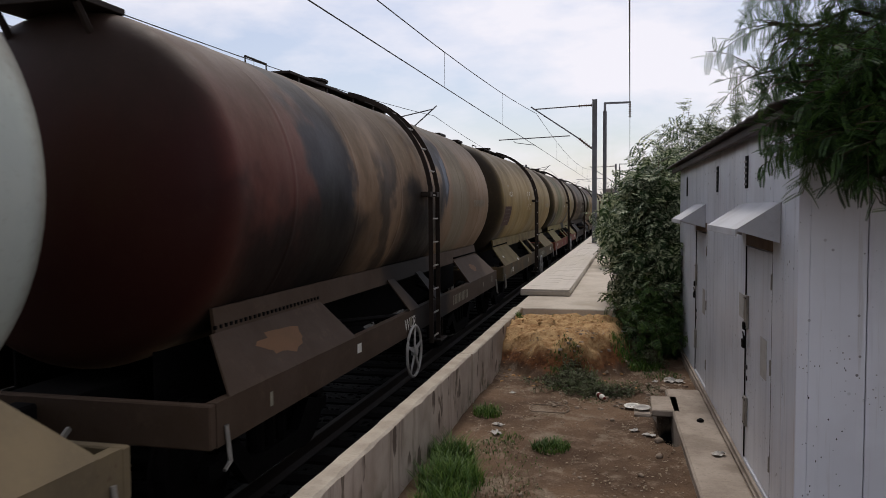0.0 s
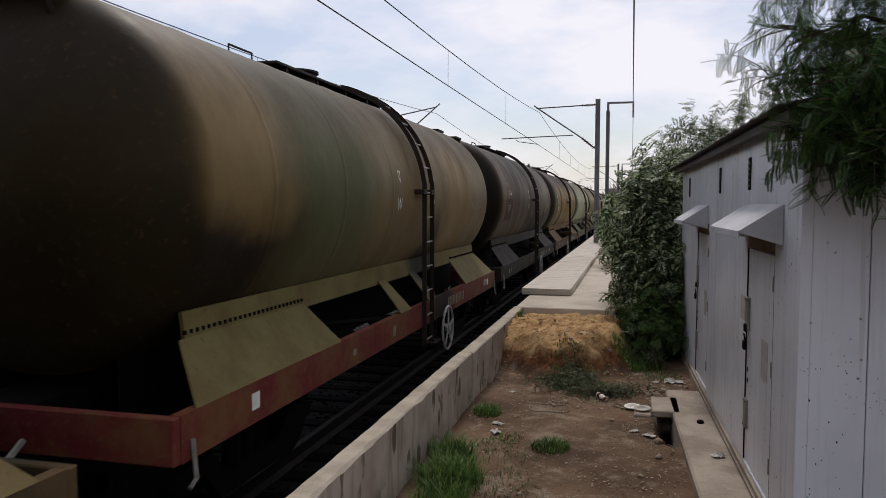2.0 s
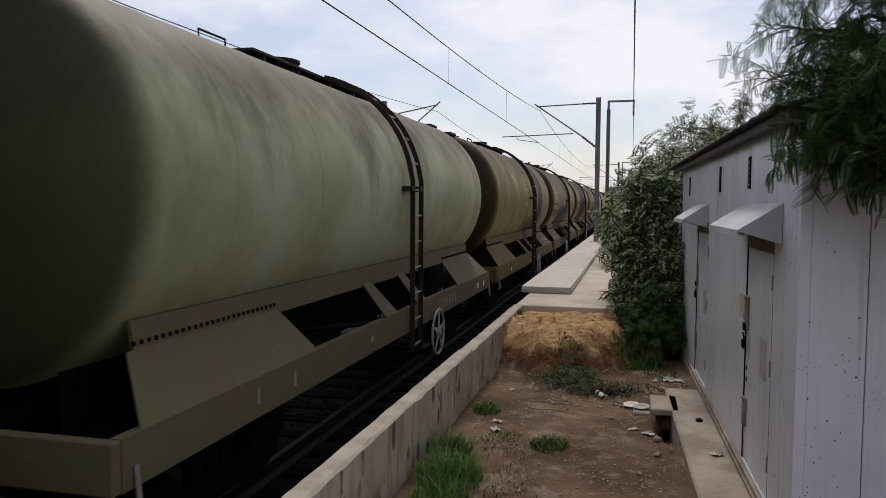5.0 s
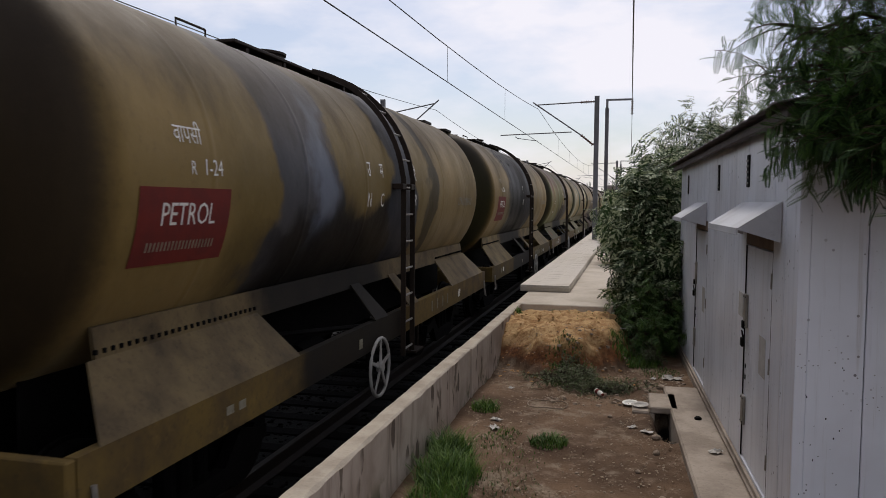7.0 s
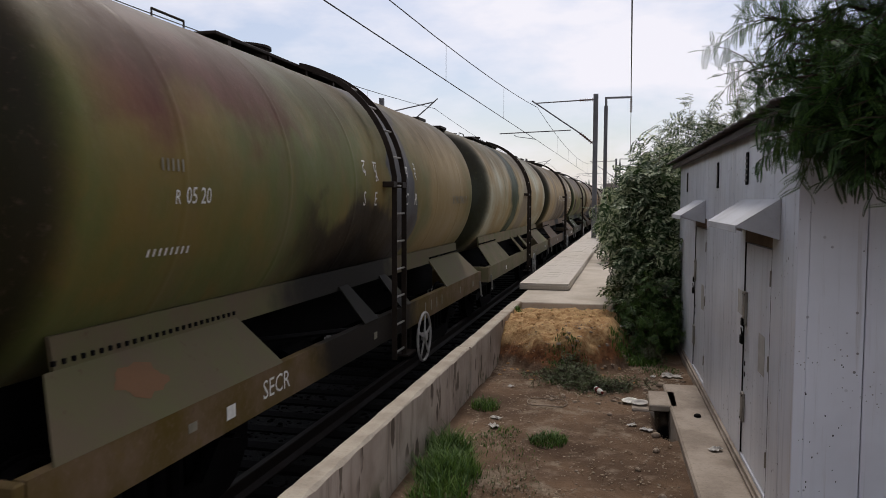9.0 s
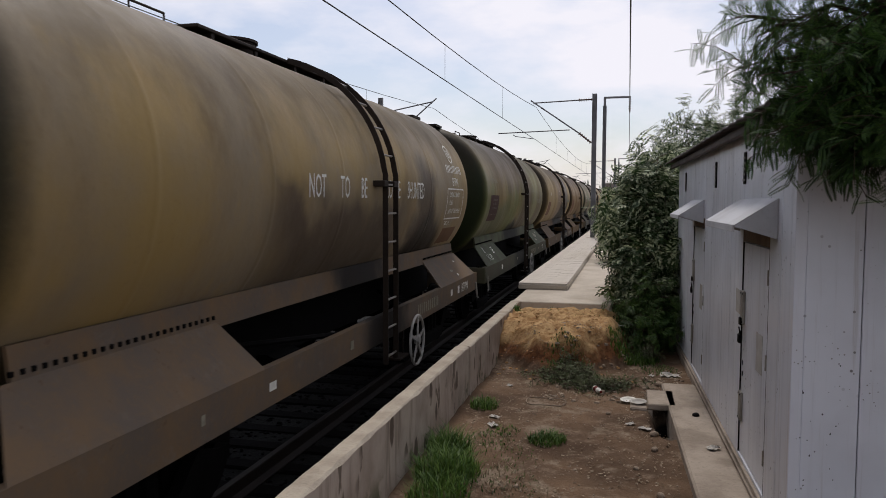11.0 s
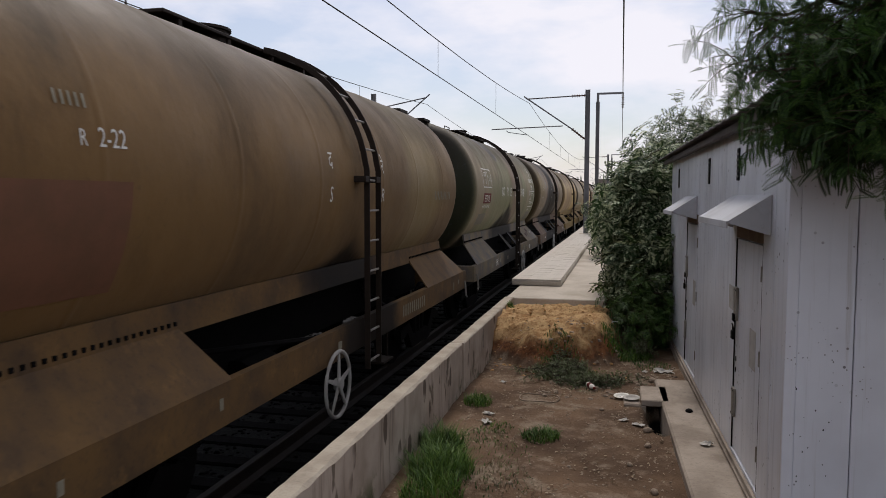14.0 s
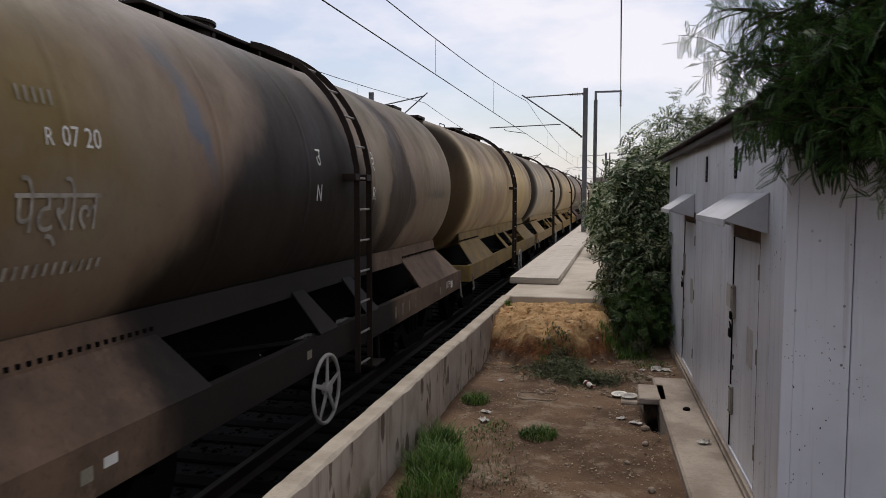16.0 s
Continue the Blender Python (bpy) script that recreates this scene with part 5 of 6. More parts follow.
def letter_all():
    W = WAGONS
    zone_letters(W[1], "ECR", ("पू", "म", "रे"))
    patch_on(W[1], -5.0, -4.02, 2.10, 2.56, dark_panel())
    for r in range(4):
        bars_on(W[1], -4.5, 2.48 - r * 0.09, 0.75, 0.035, 14, M_DIM)
    date_mark(W[1], "12-23", -4.05, 2.86)
    end_number(W[1], 2.60)
    for k, zone, hin in ((2, "WR", ("प", "रे")), (3, "ER", ("पू", "रे")), (4, "CR", ("म", "रे")), (6, "SEC", ("द", "पू", "म")), (7, "NCR", ("उ", "म", "रे")), (9, "SECR", ("द", "पू", "म", "रे")),
                         (8, "WR", ("प", "रे")), (13, "WCR", ("प", "म", "रे")), (14, "SR", ("द", "रे")), (16, "NR", ("उ", "रे"))):
        zone_letters(W[k], zone, hin)
        end_number(W[k], 2.56, M_TEAL if k == 13 else None)
    petrol(W[7], -4.5, 2.44, M_RED, -5.05, -3.98, 2.12, 2.62)
    date_mark(W[7], "1-24", -4.22, 2.76, "वापसी")
    marking(W[4], "PETROL", -4.02, 2.44, 0.17, squeeze=0.8)
    date_mark(W[4], "6-2020", -4.22, 2.72, "वापसी")
    patch_on(W[13], -5.0, -4.1, 2.02, 2.5, dull_panel())
    date_mark(W[13], "12-21", -4.2, 2.8)
    petrol(W[8], -4.16, 2.5, M_RED, -4.75, -3.72, 2.13, 2.68)
    date_mark(W[8], "12024", -4.02, 2.84)
    flakes(W[8], -3.9, -1.6, 3.45, 3.95, 60, 1)
    flakes(W[8], -1.2, 4.9, 3.75, 4.05, 90, 2)
    patch_on(W[12], -4.78, -3.74, 2.1, 2.66, dark_panel())
    for r in range(3):
        bars_on(W[12], -4.2, 2.56 - r * 0.09, 0.55, 0.05, 9, M_DIM)
    bars_on(W[12], -4.3, 2.24, 0.8, 0.03, 14, M_DIM)
    bars_on(W[12], -4.2, 2.98, 0.62, 0.1, 8, M_FADED)
    plate_text(W[12], "R", -4.72, 0.72, 0.17)
    plate_text(W[12], "11 23", -4.6, 0.32, 0.17)
    plate_text(W[12], "SE", -3.85, 0.6, 0.19)
    patch_on(W[3], -4.78, -3.78, 2.2, 2.72, dark_panel())
    marking(W[3], "पेट्रोल", -4.3, 2.5, 0.17, M_FADED)
    yellow_plate(W[1])
    date_mark(W[3], "7-20", -4.1, 2.86)
    date_mark(W[9], "05 20", -4.05, 2.56)
    bars_on(W[9], -4.3, 2.2, 0.5, 0.05, 8)
    date_mark(W[16], "07 20", -4.1, 2.84)
    marking(W[16], "पेट्रोल", -4.28, 2.44, 0.24, M_WORN)
    bars_on(W[16], -4.3, 2.14, 0.9, 0.07, 13, M_WORN)
    # splashes, rust and repaint on the cradle plates
    M_PRIMER = worn("red_primer", lin(74, 50, 46), lin(58, 42, 38), 0.8, 6.0, 0.5, 0.05, 0.001)
    for k, y, u, ry, ru, mat in ((15, 3.55, 0.45, 0.2, 0.08, M_PRIMER), (15, 4.25, 0.72, 0.22, 0.09, M_PRIMER), (15, 3.95, 0.5, 0.16, 0.06, M_PRIMER), (15, 4.75, 0.55, 0.06, 0.05, M_WHITE), (15, 4.7, 0.35, 0.05, 0.02, M_WHITE),
                                 (12, 4.1, 0.6, 0.3, 0.09, M_FADED), (12, 3.7, 0.3, 0.2, 0.05, M_FADED), (12, 4.6, 0.8, 0.16, 0.04, M_FADED), (6, 4.35, 0.5, 0.2, 0.09, M_FADED), (6, 4.75, 0.4, 0.07, 0.05, M_WHITE),
                                 (1, -4.85, 0.45, 0.08, 0.035, M_WHITE), (1, -3.3, 0.06, 0.06, 0.05, M_WHITE), (9, -4.55, 0.55, 0.3, 0.14, M_ORANGE), (11, 4.2, 0.4, 0.12, 0.03, M_FADED), (11, 4.75, 0.7, 0.05, 0.02, M_WHITE), (11, 4.4, 0.2, 0.06, 0.03, M_WHITE),
                                 (0, -4.3, 0.5, 0.5, 0.15, M_ORANGE), (0, 4.0, 0.5, 0.3, 0.1, M_ORANGE), (13, 4.3, 0.4, 0.3, 0.1, M_ORANGE)):
        plate_splash(W[k], y, u, ry, ru, mat, k + y)
    # wagons with the full set of painted notices
    loose_shunt(W[11], 2.66, 1.72)
    capacity_box(W[11], 3.6, 4.78)
    patch_on(W[11], 3.8, 4.75, 1.82, 2.08, M_ORANGE)
    patch_on(W[15], 3.85, 4.7, 1.82, 2.08, M_GREYPANEL)
    loose_shunt(W[15])
    capacity_box(W[15])
    outline_on(W[15], -4.48, -3.42, 2.74, 3.15)
    patch_on(W[15], -3.88, -3.86, 2.77, 3.12, M_WHITE, "frame_line", 0.007)
    marking(W[15], "वापसी", -4.16, 3.02, 0.12)
    marking(W[15], "R", -4.14, 2.86, 0.12)
    marking(W[15], "12-19", -3.64, 2.93, 0.11, squeeze=0.72)
    petrol(W[15], -3.96, 2.5, M_RED, -4.42, -3.5, 2.40, 2.62, "HIGHLY INFLAMMABLE")
    patch_on(W[15], -4.6, -3.75, 1.94, 2.18, M_GREYPANEL)
    end_number(W[12], 2.54)
    end_number(W[0], 2.62)
    date_mark(W[14], "2-22", -4.12, 2.86)
    patch_on(W[14], -5.08, -3.95, 1.95, 2.62, dull_panel())
    # sole bars
    for k in range(0, 17):
        sill_marks(W[k], 1.6, SILL_BARS if k not in (7, 9, 16) else SILL_BARS[::3], 1.02, 0.15, M_FADED)
        rng = random.Random(k)
        marks = [(rng.uniform(-5, -2.5), rng.choice((0.1, 0.12, 0.05))) for _ in range(2)] + [(rng.uniform(3.2, 5.2), rng.choice((0.1, 0.06, 0.12))) for _ in range(2)] + [(rng.uniform(-1.5, -0.5), 0.1)]
        for y, wd in marks:
            sill_marks(W[k], y, [(0, wd)], 1.02 + rng.uniform(-0.03, 0.03), rng.uniform(0.06, 0.13), M_WHITE if wd > 0.11 else M_FADED)
    sill_text(W[9], "SECR", -3.05)
    sill_text(W[11], "BTPN", 4.65)
    sill_text(W[15], "NR", -3.0)
    sill_text(W[0], "WCR", -0.9)
    for k in (1, 2, 11, 12, 13, 16):
        sill_text(W[k], "BTPN", 4.75, 1.03, 0.12)


def plate_text(wagon, text, y, u, size):
    """Hand-painted letters on the sloping cradle plate; u runs from its foot (0) to its head (1)."""
    cu = bpy.data.curves.new("text", "FONT")
    cu.body, cu.size, cu.align_x, cu.align_y = text, size * 1.3, "CENTER", "CENTER"
    cu.resolution_u = 2
    me = outline_mesh(cu)
    d = Vector((-0.335, 0, 0.388)).normalized()
    for v in me.vertices:
        h = u * 0.512 + v.co.y
        yy = y + v.co.x + 0.18 * v.co.y
        v.co = Vector((1.50, yy, 1.182)) + d * h + Vector((0.388, 0, 0.335)).normalized() * 0.004
    me.materials.clear()
    me.materials.append(M_WHITE)
    part("plate_lettering", me, None, wagon)


def plate_splash(wagon, y, u, ry, ru, material, seed):
    """An uneven splash of paint on the sloping cradle plate."""
    rng = random.Random(seed)
    d = Vector((-0.335, 0, 0.388)).normalized()
    off = Vector((1.50, y, 1.182)) + d * (u * 0.512) + Vector((0.388, 0, 0.335)).normalized() * 0.003
    bm = bmesh.new()
    ring = []
    for i in range(22):
        t = i * 2 * math.pi / 22
        q = rng.uniform(0.62, 1.0)
        ring.append(bm.verts.new(off + Vector((0, ry * q * math.cos(t), 0)) + d * (ru * q * math.sin(t))))
    bm.faces.new(ring)
    part("paint_splash", bm, material, wagon)


def flakes(wagon, y0, y1, z0, z1, count, seed):
    """Curled flakes of pale and dark paint peeling off the barrel's shoulder."""
    rng = random.Random(seed)
    for mat, share in ((M_FADED, 0.6), (M_DARKSTEEL, 0.4)):
        bm = bmesh.new()
        for _ in range(int(count * share)):
            yc, zc = rng.uniform(y0, y1), rng.uniform(z0, z1)
            a0 = math.asin((zc - TANK_Z) / TANK_R)
            ry, ra = rng.uniform(0.015, 0.07), rng.uniform(0.01, 0.045)
            vs = []
            for i in range(7):
                t = i * 2 * math.pi / 7
                q = rng.uniform(0.5, 1.0)
                a = a0 + ra * q * math.sin(t)
                R = TANK_R + 0.007 + 0.01 * max(0, math.sin(t))
                vs.append(bm.verts.new((R * math.cos(a), yc + ry * q * math.cos(t), R * math.sin(a))))
            bm.faces.new(vs)
        tank = next(o for o in wagon.children if o.name.split(".")[0] == "tank")
        tagged(part("peeling_paint", bm, mat, tank), kind="stuff")


def yellow_plate(wagon):
    """A small yellow plate with two letters on the end beam."""
    p = part("yellow_plate", box(bmesh.new(), 0.44, 0.78, -HALF - 0.052, -HALF - 0.041, 0.89, 1.13, 0.003), M_YPLATE, wagon, "yellow plate with black letters")
    cu = bpy.data.curves.new("text", "FONT")
    cu.body, cu.size, cu.align_x, cu.align_y = "AR", 0.22, "CENTER", "CENTER"
    cu.resolution_u = 2
    me = outline_mesh(cu)
    for v in me.vertices:
        v.co = Vector((0.61 + v.co.x, -HALF - 0.054, 1.01 + v.co.y))
    me.materials.clear()
    me.materials.append(M_DARKSTEEL)
    part("lettering", me, None, p)


def dull_panel():
    return worn("dull_red_panel", lin(116, 80, 60), lin(98, 72, 52), 0.75, 4.0, 0.6, 0.05, 0.001)


def dark_panel():
    return worn("dark_red_panel", lin(62, 30, 24), lin(40, 24, 20), 0.7, 5.0, 0.5, 0.05, 0.001)


M_GREYPANEL = worn("grey_repaint", lin(128, 122, 108), lin(108, 102, 90), 0.7, 5.0, 0.4, 0.05, 0.001)
letter_all()
bpy.data.scenes.remove(BENCH)


# ---- trees, bushes, grass ----
def frond(n, length, leaf, wide):
    """A feathery leaf along +x: pairs of small leaflets on a stalk. Vertices and faces."""
    vs, fs = [], []
    for i in range(n):
        u = (i + 0.6) / n
        x = u * length
        ll = leaf * (0.55 + 0.45 * math.sin(math.pi * min(1, u * 0.9 + 0.12)))
        for s in (-1, 1):
            k = len(vs)
            vs += [(x, 0, 0), (x + ll * 0.42 + wide, s * ll * 0.55, 0.02 * ll), (x + ll * 0.62, s * ll, -0.12 * ll), (x + ll * 0.3 - wide, s * ll * 0.5, 0.02 * ll)]
            fs.append((k, k + 1, k + 2, k + 3))
    k = len(vs)
    vs += [(0, -0.002, 0), (length, 0, 0), (0, 0.002, 0)]
    fs.append((k, k + 1, k + 2))
    return np.array(vs), fs


def basis(d, roll):
    d = np.asarray(d, float)
    d = d / (np.linalg.norm(d) + 1e-9)
    u = np.cross(d, (0, 0, 1.0))
    u = u / (np.linalg.norm(u) + 1e-6)
    v = np.cross(u, d)
    c, s = math.cos(roll), math.sin(roll)
    return np.stack([d, u * c + v * s, v * c - u * s], 0)


def leaf_mesh(name, places, template, material):
    """Joins one leaf template at many (point, direction, roll, scale)."""
    tv, tf = template
    verts, faces = [], []
    n = len(tv)
    for i, (p, d, roll, sc) in enumerate(places):
        bend = tv * sc
        bend = bend + np.stack([0 * bend[:, 0], 0 * bend[:, 0], -1.6 * bend[:, 0] ** 2], 1)
        verts.append(bend @ basis(d, roll) + np.asarray(p))
        faces.extend([tuple(a + i * n for a in f) for f in tf])
    me = bpy.data.meshes.new(name)
    me.from_pydata(np.concatenate(verts).tolist(), [], faces)
    me.materials.append(material)
    return me


def curve_pts(a, b, lift, n=7, wob=0.06, rng=None):
    a, b = np.array(a, float), np.array(b, float)
    out_ = []
    for i in range(n + 1):
        f = i / n
        p = a + (b - a) * f
        p[2] += lift * 4 * f * (1 - f)
        if rng is not None and 0 < i < n:
            p = p + rng.normal(0, wob, 3)
        out_.append(p)
    return out_


def grow(limb, rng, twigs, twig_len, droop, spacing, sc, start=0.25, spread=1.0):
    """Twigs off a limb and leaf places along them: twig paths, places."""
    paths, places = [], []
    limb = [np.asarray(p) for p in limb]
    for _ in range(twigs):
        f = start + (1 - start) * rng.uniform(0, 1) ** 0.8
        i = min(len(limb) - 2, int(f * (len(limb) - 1)))
        g = f * (len(limb) - 1) - i
        p = limb[i] * (1 - g) + limb[i + 1] * g
        along = limb[i + 1] - limb[i]
        along = along / np.linalg.norm(along)
        d = along * rng.uniform(0.2, 0.9) + rng.normal(0, 0.6, 3) * spread
        d = d / np.linalg.norm(d)
        L = twig_len * rng.uniform(0.5, 1.2)
        path = []
        steps = 7
        for k in range(steps + 1):
            path.append(p.copy())
            d2 = d + np.array([0, 0, -droop * k / steps])
            p = p + d2 / np.linalg.norm(d2) * L / steps
        paths.append(path)
        m = max(3, int(L / spacing))
        for k in range(m):
            u = (k + 0.5) / m * steps
            a = int(u)
            q = path[a] + (path[a + 1] - path[a]) * (u - a)
            t = path[a + 1] - path[a]
            t = t / np.linalg.norm(t)
            side = np.cross(t, rng.normal(0, 1, 3))
            side = side / (np.linalg.norm(side) + 1e-6)
            places.append((q, t * 0.4 + side * 0.95 + np.array([0, 0, -0.25 * droop]), rng.uniform(-0.6, 0.6), sc * rng.uniform(0.7, 1.25)))
    return paths, places


FROND_NEAR = frond(12, 0.125, 0.021, 0.0028)
FROND_BROAD = frond(5, 0.17, 0.06, 0.016)
FROND_MID = frond(11, 0.125, 0.026, 0.005)
FROND_FAR = frond(6, 0.17, 0.055, 0.011)


def branch_part(tree, limb, rng, twigs, twig_len, droop, spacing, sc, template, material, r0, r1, start=0.25, name="branch"):
    paths, places = grow(limb, rng, twigs, twig_len, droop, spacing, sc, start)
    bm = tube(bmesh.new(), [tuple(p) for p in limb], r0, 7, r1)
    for p in paths:
        tube(bm, [tuple(q) for q in p[::2] + [p[-1]]], 0.0045, 4, 0.0015)
    b = part(name, bm, M_BARK, tree)
    smooth(b)
    part("foliage", leaf_mesh("foliage", places, template, material), None, b)
    return b


def near_tree():
    """A feathery thorn tree whose boughs hang over the shed's near corner; the trunk stands beside the shed's end."""
    rng = np.random.default_rng(11)
    root = np.array([3.1, 4.2, 0.05])
    t = empty("thorn_tree", label="feathery green thorn tree with boughs drooping over the shed", category="tree")
    crotch = root + np.array([-0.25, 0.1, 2.5])
    part("trunk", tube(bmesh.new(), [tuple(p) for p in curve_pts(root, crotch, 0.0, 8, 0.03, rng)], 0.16, 12, 0.1), M_BARK, t)
    tips = [((0.74, 5.6, 3.42), 0.5, 16), ((0.76, 5.4, 3.72), 0.55, 16), ((0.85, 5.5, 4.0), 0.5, 18), ((0.95, 6.2, 3.45), 0.5, 20), ((1.05, 5.8, 3.15), 0.62, 20),
            ((1.0, 5.0, 2.98), 0.7, 20), ((1.2, 5.0, 3.9), 0.45, 24), ((1.2, 4.7, 2.95), 0.6, 24), ((1.38, 4.4, 2.88), 0.55, 26), ((1.45, 4.2, 2.72), 0.6, 24),
            ((1.5, 4.7, 3.5), 0.45, 28), ((1.3, 5.6, 3.45), 0.5, 26), ((1.65, 4.6, 3.25), 0.5, 30), ((1.25, 6.6, 3.9), 0.45, 20), ((1.3, 5.2, 3.2), 0.55, 30),
            ((1.6, 4.5, 3.1), 0.5, 30), ((1.35, 4.9, 3.6), 0.5, 26), ((1.62, 4.3, 2.8), 0.55, 30), ((1.72, 4.5, 2.85), 0.5, 30), ((1.8, 4.1, 2.75), 0.5, 28), ((1.9, 4.6, 3.0), 0.5, 28), ((1.3, 4.75, 3.05), 0.55, 28), ((1.55, 4.7, 2.95), 0.55, 28)]
    tips = [((x + 0.02, y, z), lift, n) for (x, y, z), lift, n in tips]
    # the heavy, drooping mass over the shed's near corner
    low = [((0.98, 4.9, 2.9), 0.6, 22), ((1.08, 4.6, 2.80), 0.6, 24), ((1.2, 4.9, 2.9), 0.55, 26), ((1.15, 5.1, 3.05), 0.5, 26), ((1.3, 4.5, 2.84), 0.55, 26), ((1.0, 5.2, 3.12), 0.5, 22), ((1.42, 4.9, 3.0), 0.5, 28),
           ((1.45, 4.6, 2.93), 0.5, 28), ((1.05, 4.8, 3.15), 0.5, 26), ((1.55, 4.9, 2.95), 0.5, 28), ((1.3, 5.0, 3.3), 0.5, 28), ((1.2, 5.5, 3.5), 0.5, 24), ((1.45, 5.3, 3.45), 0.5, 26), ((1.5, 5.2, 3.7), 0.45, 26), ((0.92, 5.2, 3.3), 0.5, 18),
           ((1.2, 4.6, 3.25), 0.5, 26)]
    tips += [((0.92, 5.4, 4.05), 0.5, 22), ((1.08, 5.2, 3.98), 0.45, 24), ((0.86, 5.5, 3.6), 0.5, 20)]
    out_ = []
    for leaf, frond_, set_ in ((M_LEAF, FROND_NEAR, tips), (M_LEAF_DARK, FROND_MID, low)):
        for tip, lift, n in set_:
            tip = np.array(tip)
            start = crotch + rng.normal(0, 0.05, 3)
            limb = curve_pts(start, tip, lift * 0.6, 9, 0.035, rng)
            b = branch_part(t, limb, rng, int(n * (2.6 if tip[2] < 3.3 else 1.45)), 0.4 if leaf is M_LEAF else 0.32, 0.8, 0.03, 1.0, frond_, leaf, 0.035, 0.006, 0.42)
            out_.append((b, 0.45 + max(0.0, min(0.7, (tip[2] - 2.7) * 0.8))))
    return out_


SWAY = near_tree()


def bush(name, label, root, stems, rng_seed, twigs, twig_len, sc, material, template=None, spacing=0.05, r0=0.035, r1=0.006, lift=0.15):
    rng = np.random.default_rng(rng_seed)
    t = empty(name, label=label, category="bush" if name == "bush" else "tree")
    for tip in stems:
        base_ = np.array(root) + np.array([rng.normal(0, 0.12), rng.normal(0, 0.12), 0])
        limb = curve_pts(base_, tip, lift, 9, 0.05 if lift > 0.1 else 0.01, rng)
        branch_part(t, limb, rng, twigs, twig_len, 0.55, spacing, sc, template or FROND_FAR, material, r0, r1, 0.12)
    return t


bush("bush", "dense roadside bush with feathery, pale-flecked leaves beside the platform", (0.42, 14.6, 0.1),
     [(0.06, 15.0, 2.8), (0.12, 15.6, 3.35), (0.6, 15.6, 3.5), (-0.02, 14.3, 2.2), (0.06, 14.2, 3.0), (0.5, 14.6, 3.4), (0.1, 13.9, 1.5), (0.2, 13.6, 1.9),
      (0.45, 13.7, 2.4), (0.65, 14.0, 2.9), (0.2, 13.5, 1.0), (0.4, 13.2, 1.2), (0.6, 13.2, 1.7), (0.0, 15.4, 1.9), (-0.1, 16.2, 2.6)],
     5, 34, 0.6, 1.5, M_LEAF_B, FROND_BROAD, 0.06)
bush("bush", "low dark bush at the foot of the shed's end", (0.45, 12.9, 0.1),
     [(0.1, 12.3, 0.55), (0.4, 12.2, 0.6), (-0.05, 12.9, 0.8), (0.65, 12.6, 1.0), (0.3, 12.7, 1.2), (0.6, 12.4, 0.5)], 6, 30, 0.4, 0.8, M_LEAF)
bush("tree", "feathery grey-green tree behind the shed", (1.6, 18.5, 0.1),
     [(0.75, 17.0, 3.7), (1.2, 18.0, 4.3), (1.7, 18.5, 4.4), (0.9, 17.4, 3.5), (2.3, 18.3, 4.8), (1.5, 17.2, 3.9), (0.6, 17.8, 3.2), (3.0, 17, 4.4), (1.0, 19, 3.9)], 7, 44, 0.7, 1.15, M_LEAF_B)
bush("bush", "bush along the far platform fence", (0.1, 24, 0.6),
     [(-0.5, 23, 2.0), (0.2, 24, 2.9), (-0.6, 25, 2.4), (0.6, 24, 3.2), (-0.4, 27, 2.6), (0.3, 28, 3.3)], 8, 40, 0.8, 1.6, M_LEAF_B, None, 0.08)
bush("bush", "bush far along the platform", (-0.3, 52, 0.6),
     [(-1.0, 50, 2.0), (0.2, 52, 3.1), (-0.8, 54, 2.6), (0.8, 52, 3.4), (-0.6, 58, 2.8), (0.6, 60, 3.5)], 9, 40, 1.2, 3.0, M_LEAF, None, 0.16)


M_WEED = leafmat("weed_leaf", lin(58, 78, 36), lin(120, 122, 96), lin(44, 58, 32))


def weeds(x, y, n, h, seed, label):
    """Low leafy weeds: short leaning stems close to the ground."""
    rng = np.random.default_rng(seed)
    z = hills(x, y)
    tips = []
    for _ in range(n):
        px, py = x + rng.normal(0, 0.26), y + rng.normal(0, 0.22)
        tips.append((px, py, hills(px, py) + h * rng.uniform(0.3, 1.1)))
    bush("bush", label, (x, y, z), tips, seed, 16, 0.13, 0.3, M_WEED, None, 0.022, 0.005, 0.002, 0.03)


weeds(-0.7, 10.5, 26, 0.14, 31, "dark green weeds at the foot of the sand mound")
weeds(-0.4, 10.15, 18, 0.07, 32, "low trailing weeds over the rubble")
weeds(0.25, 12.2, 8, 0.35, 33, "green weeds growing beside the shed")


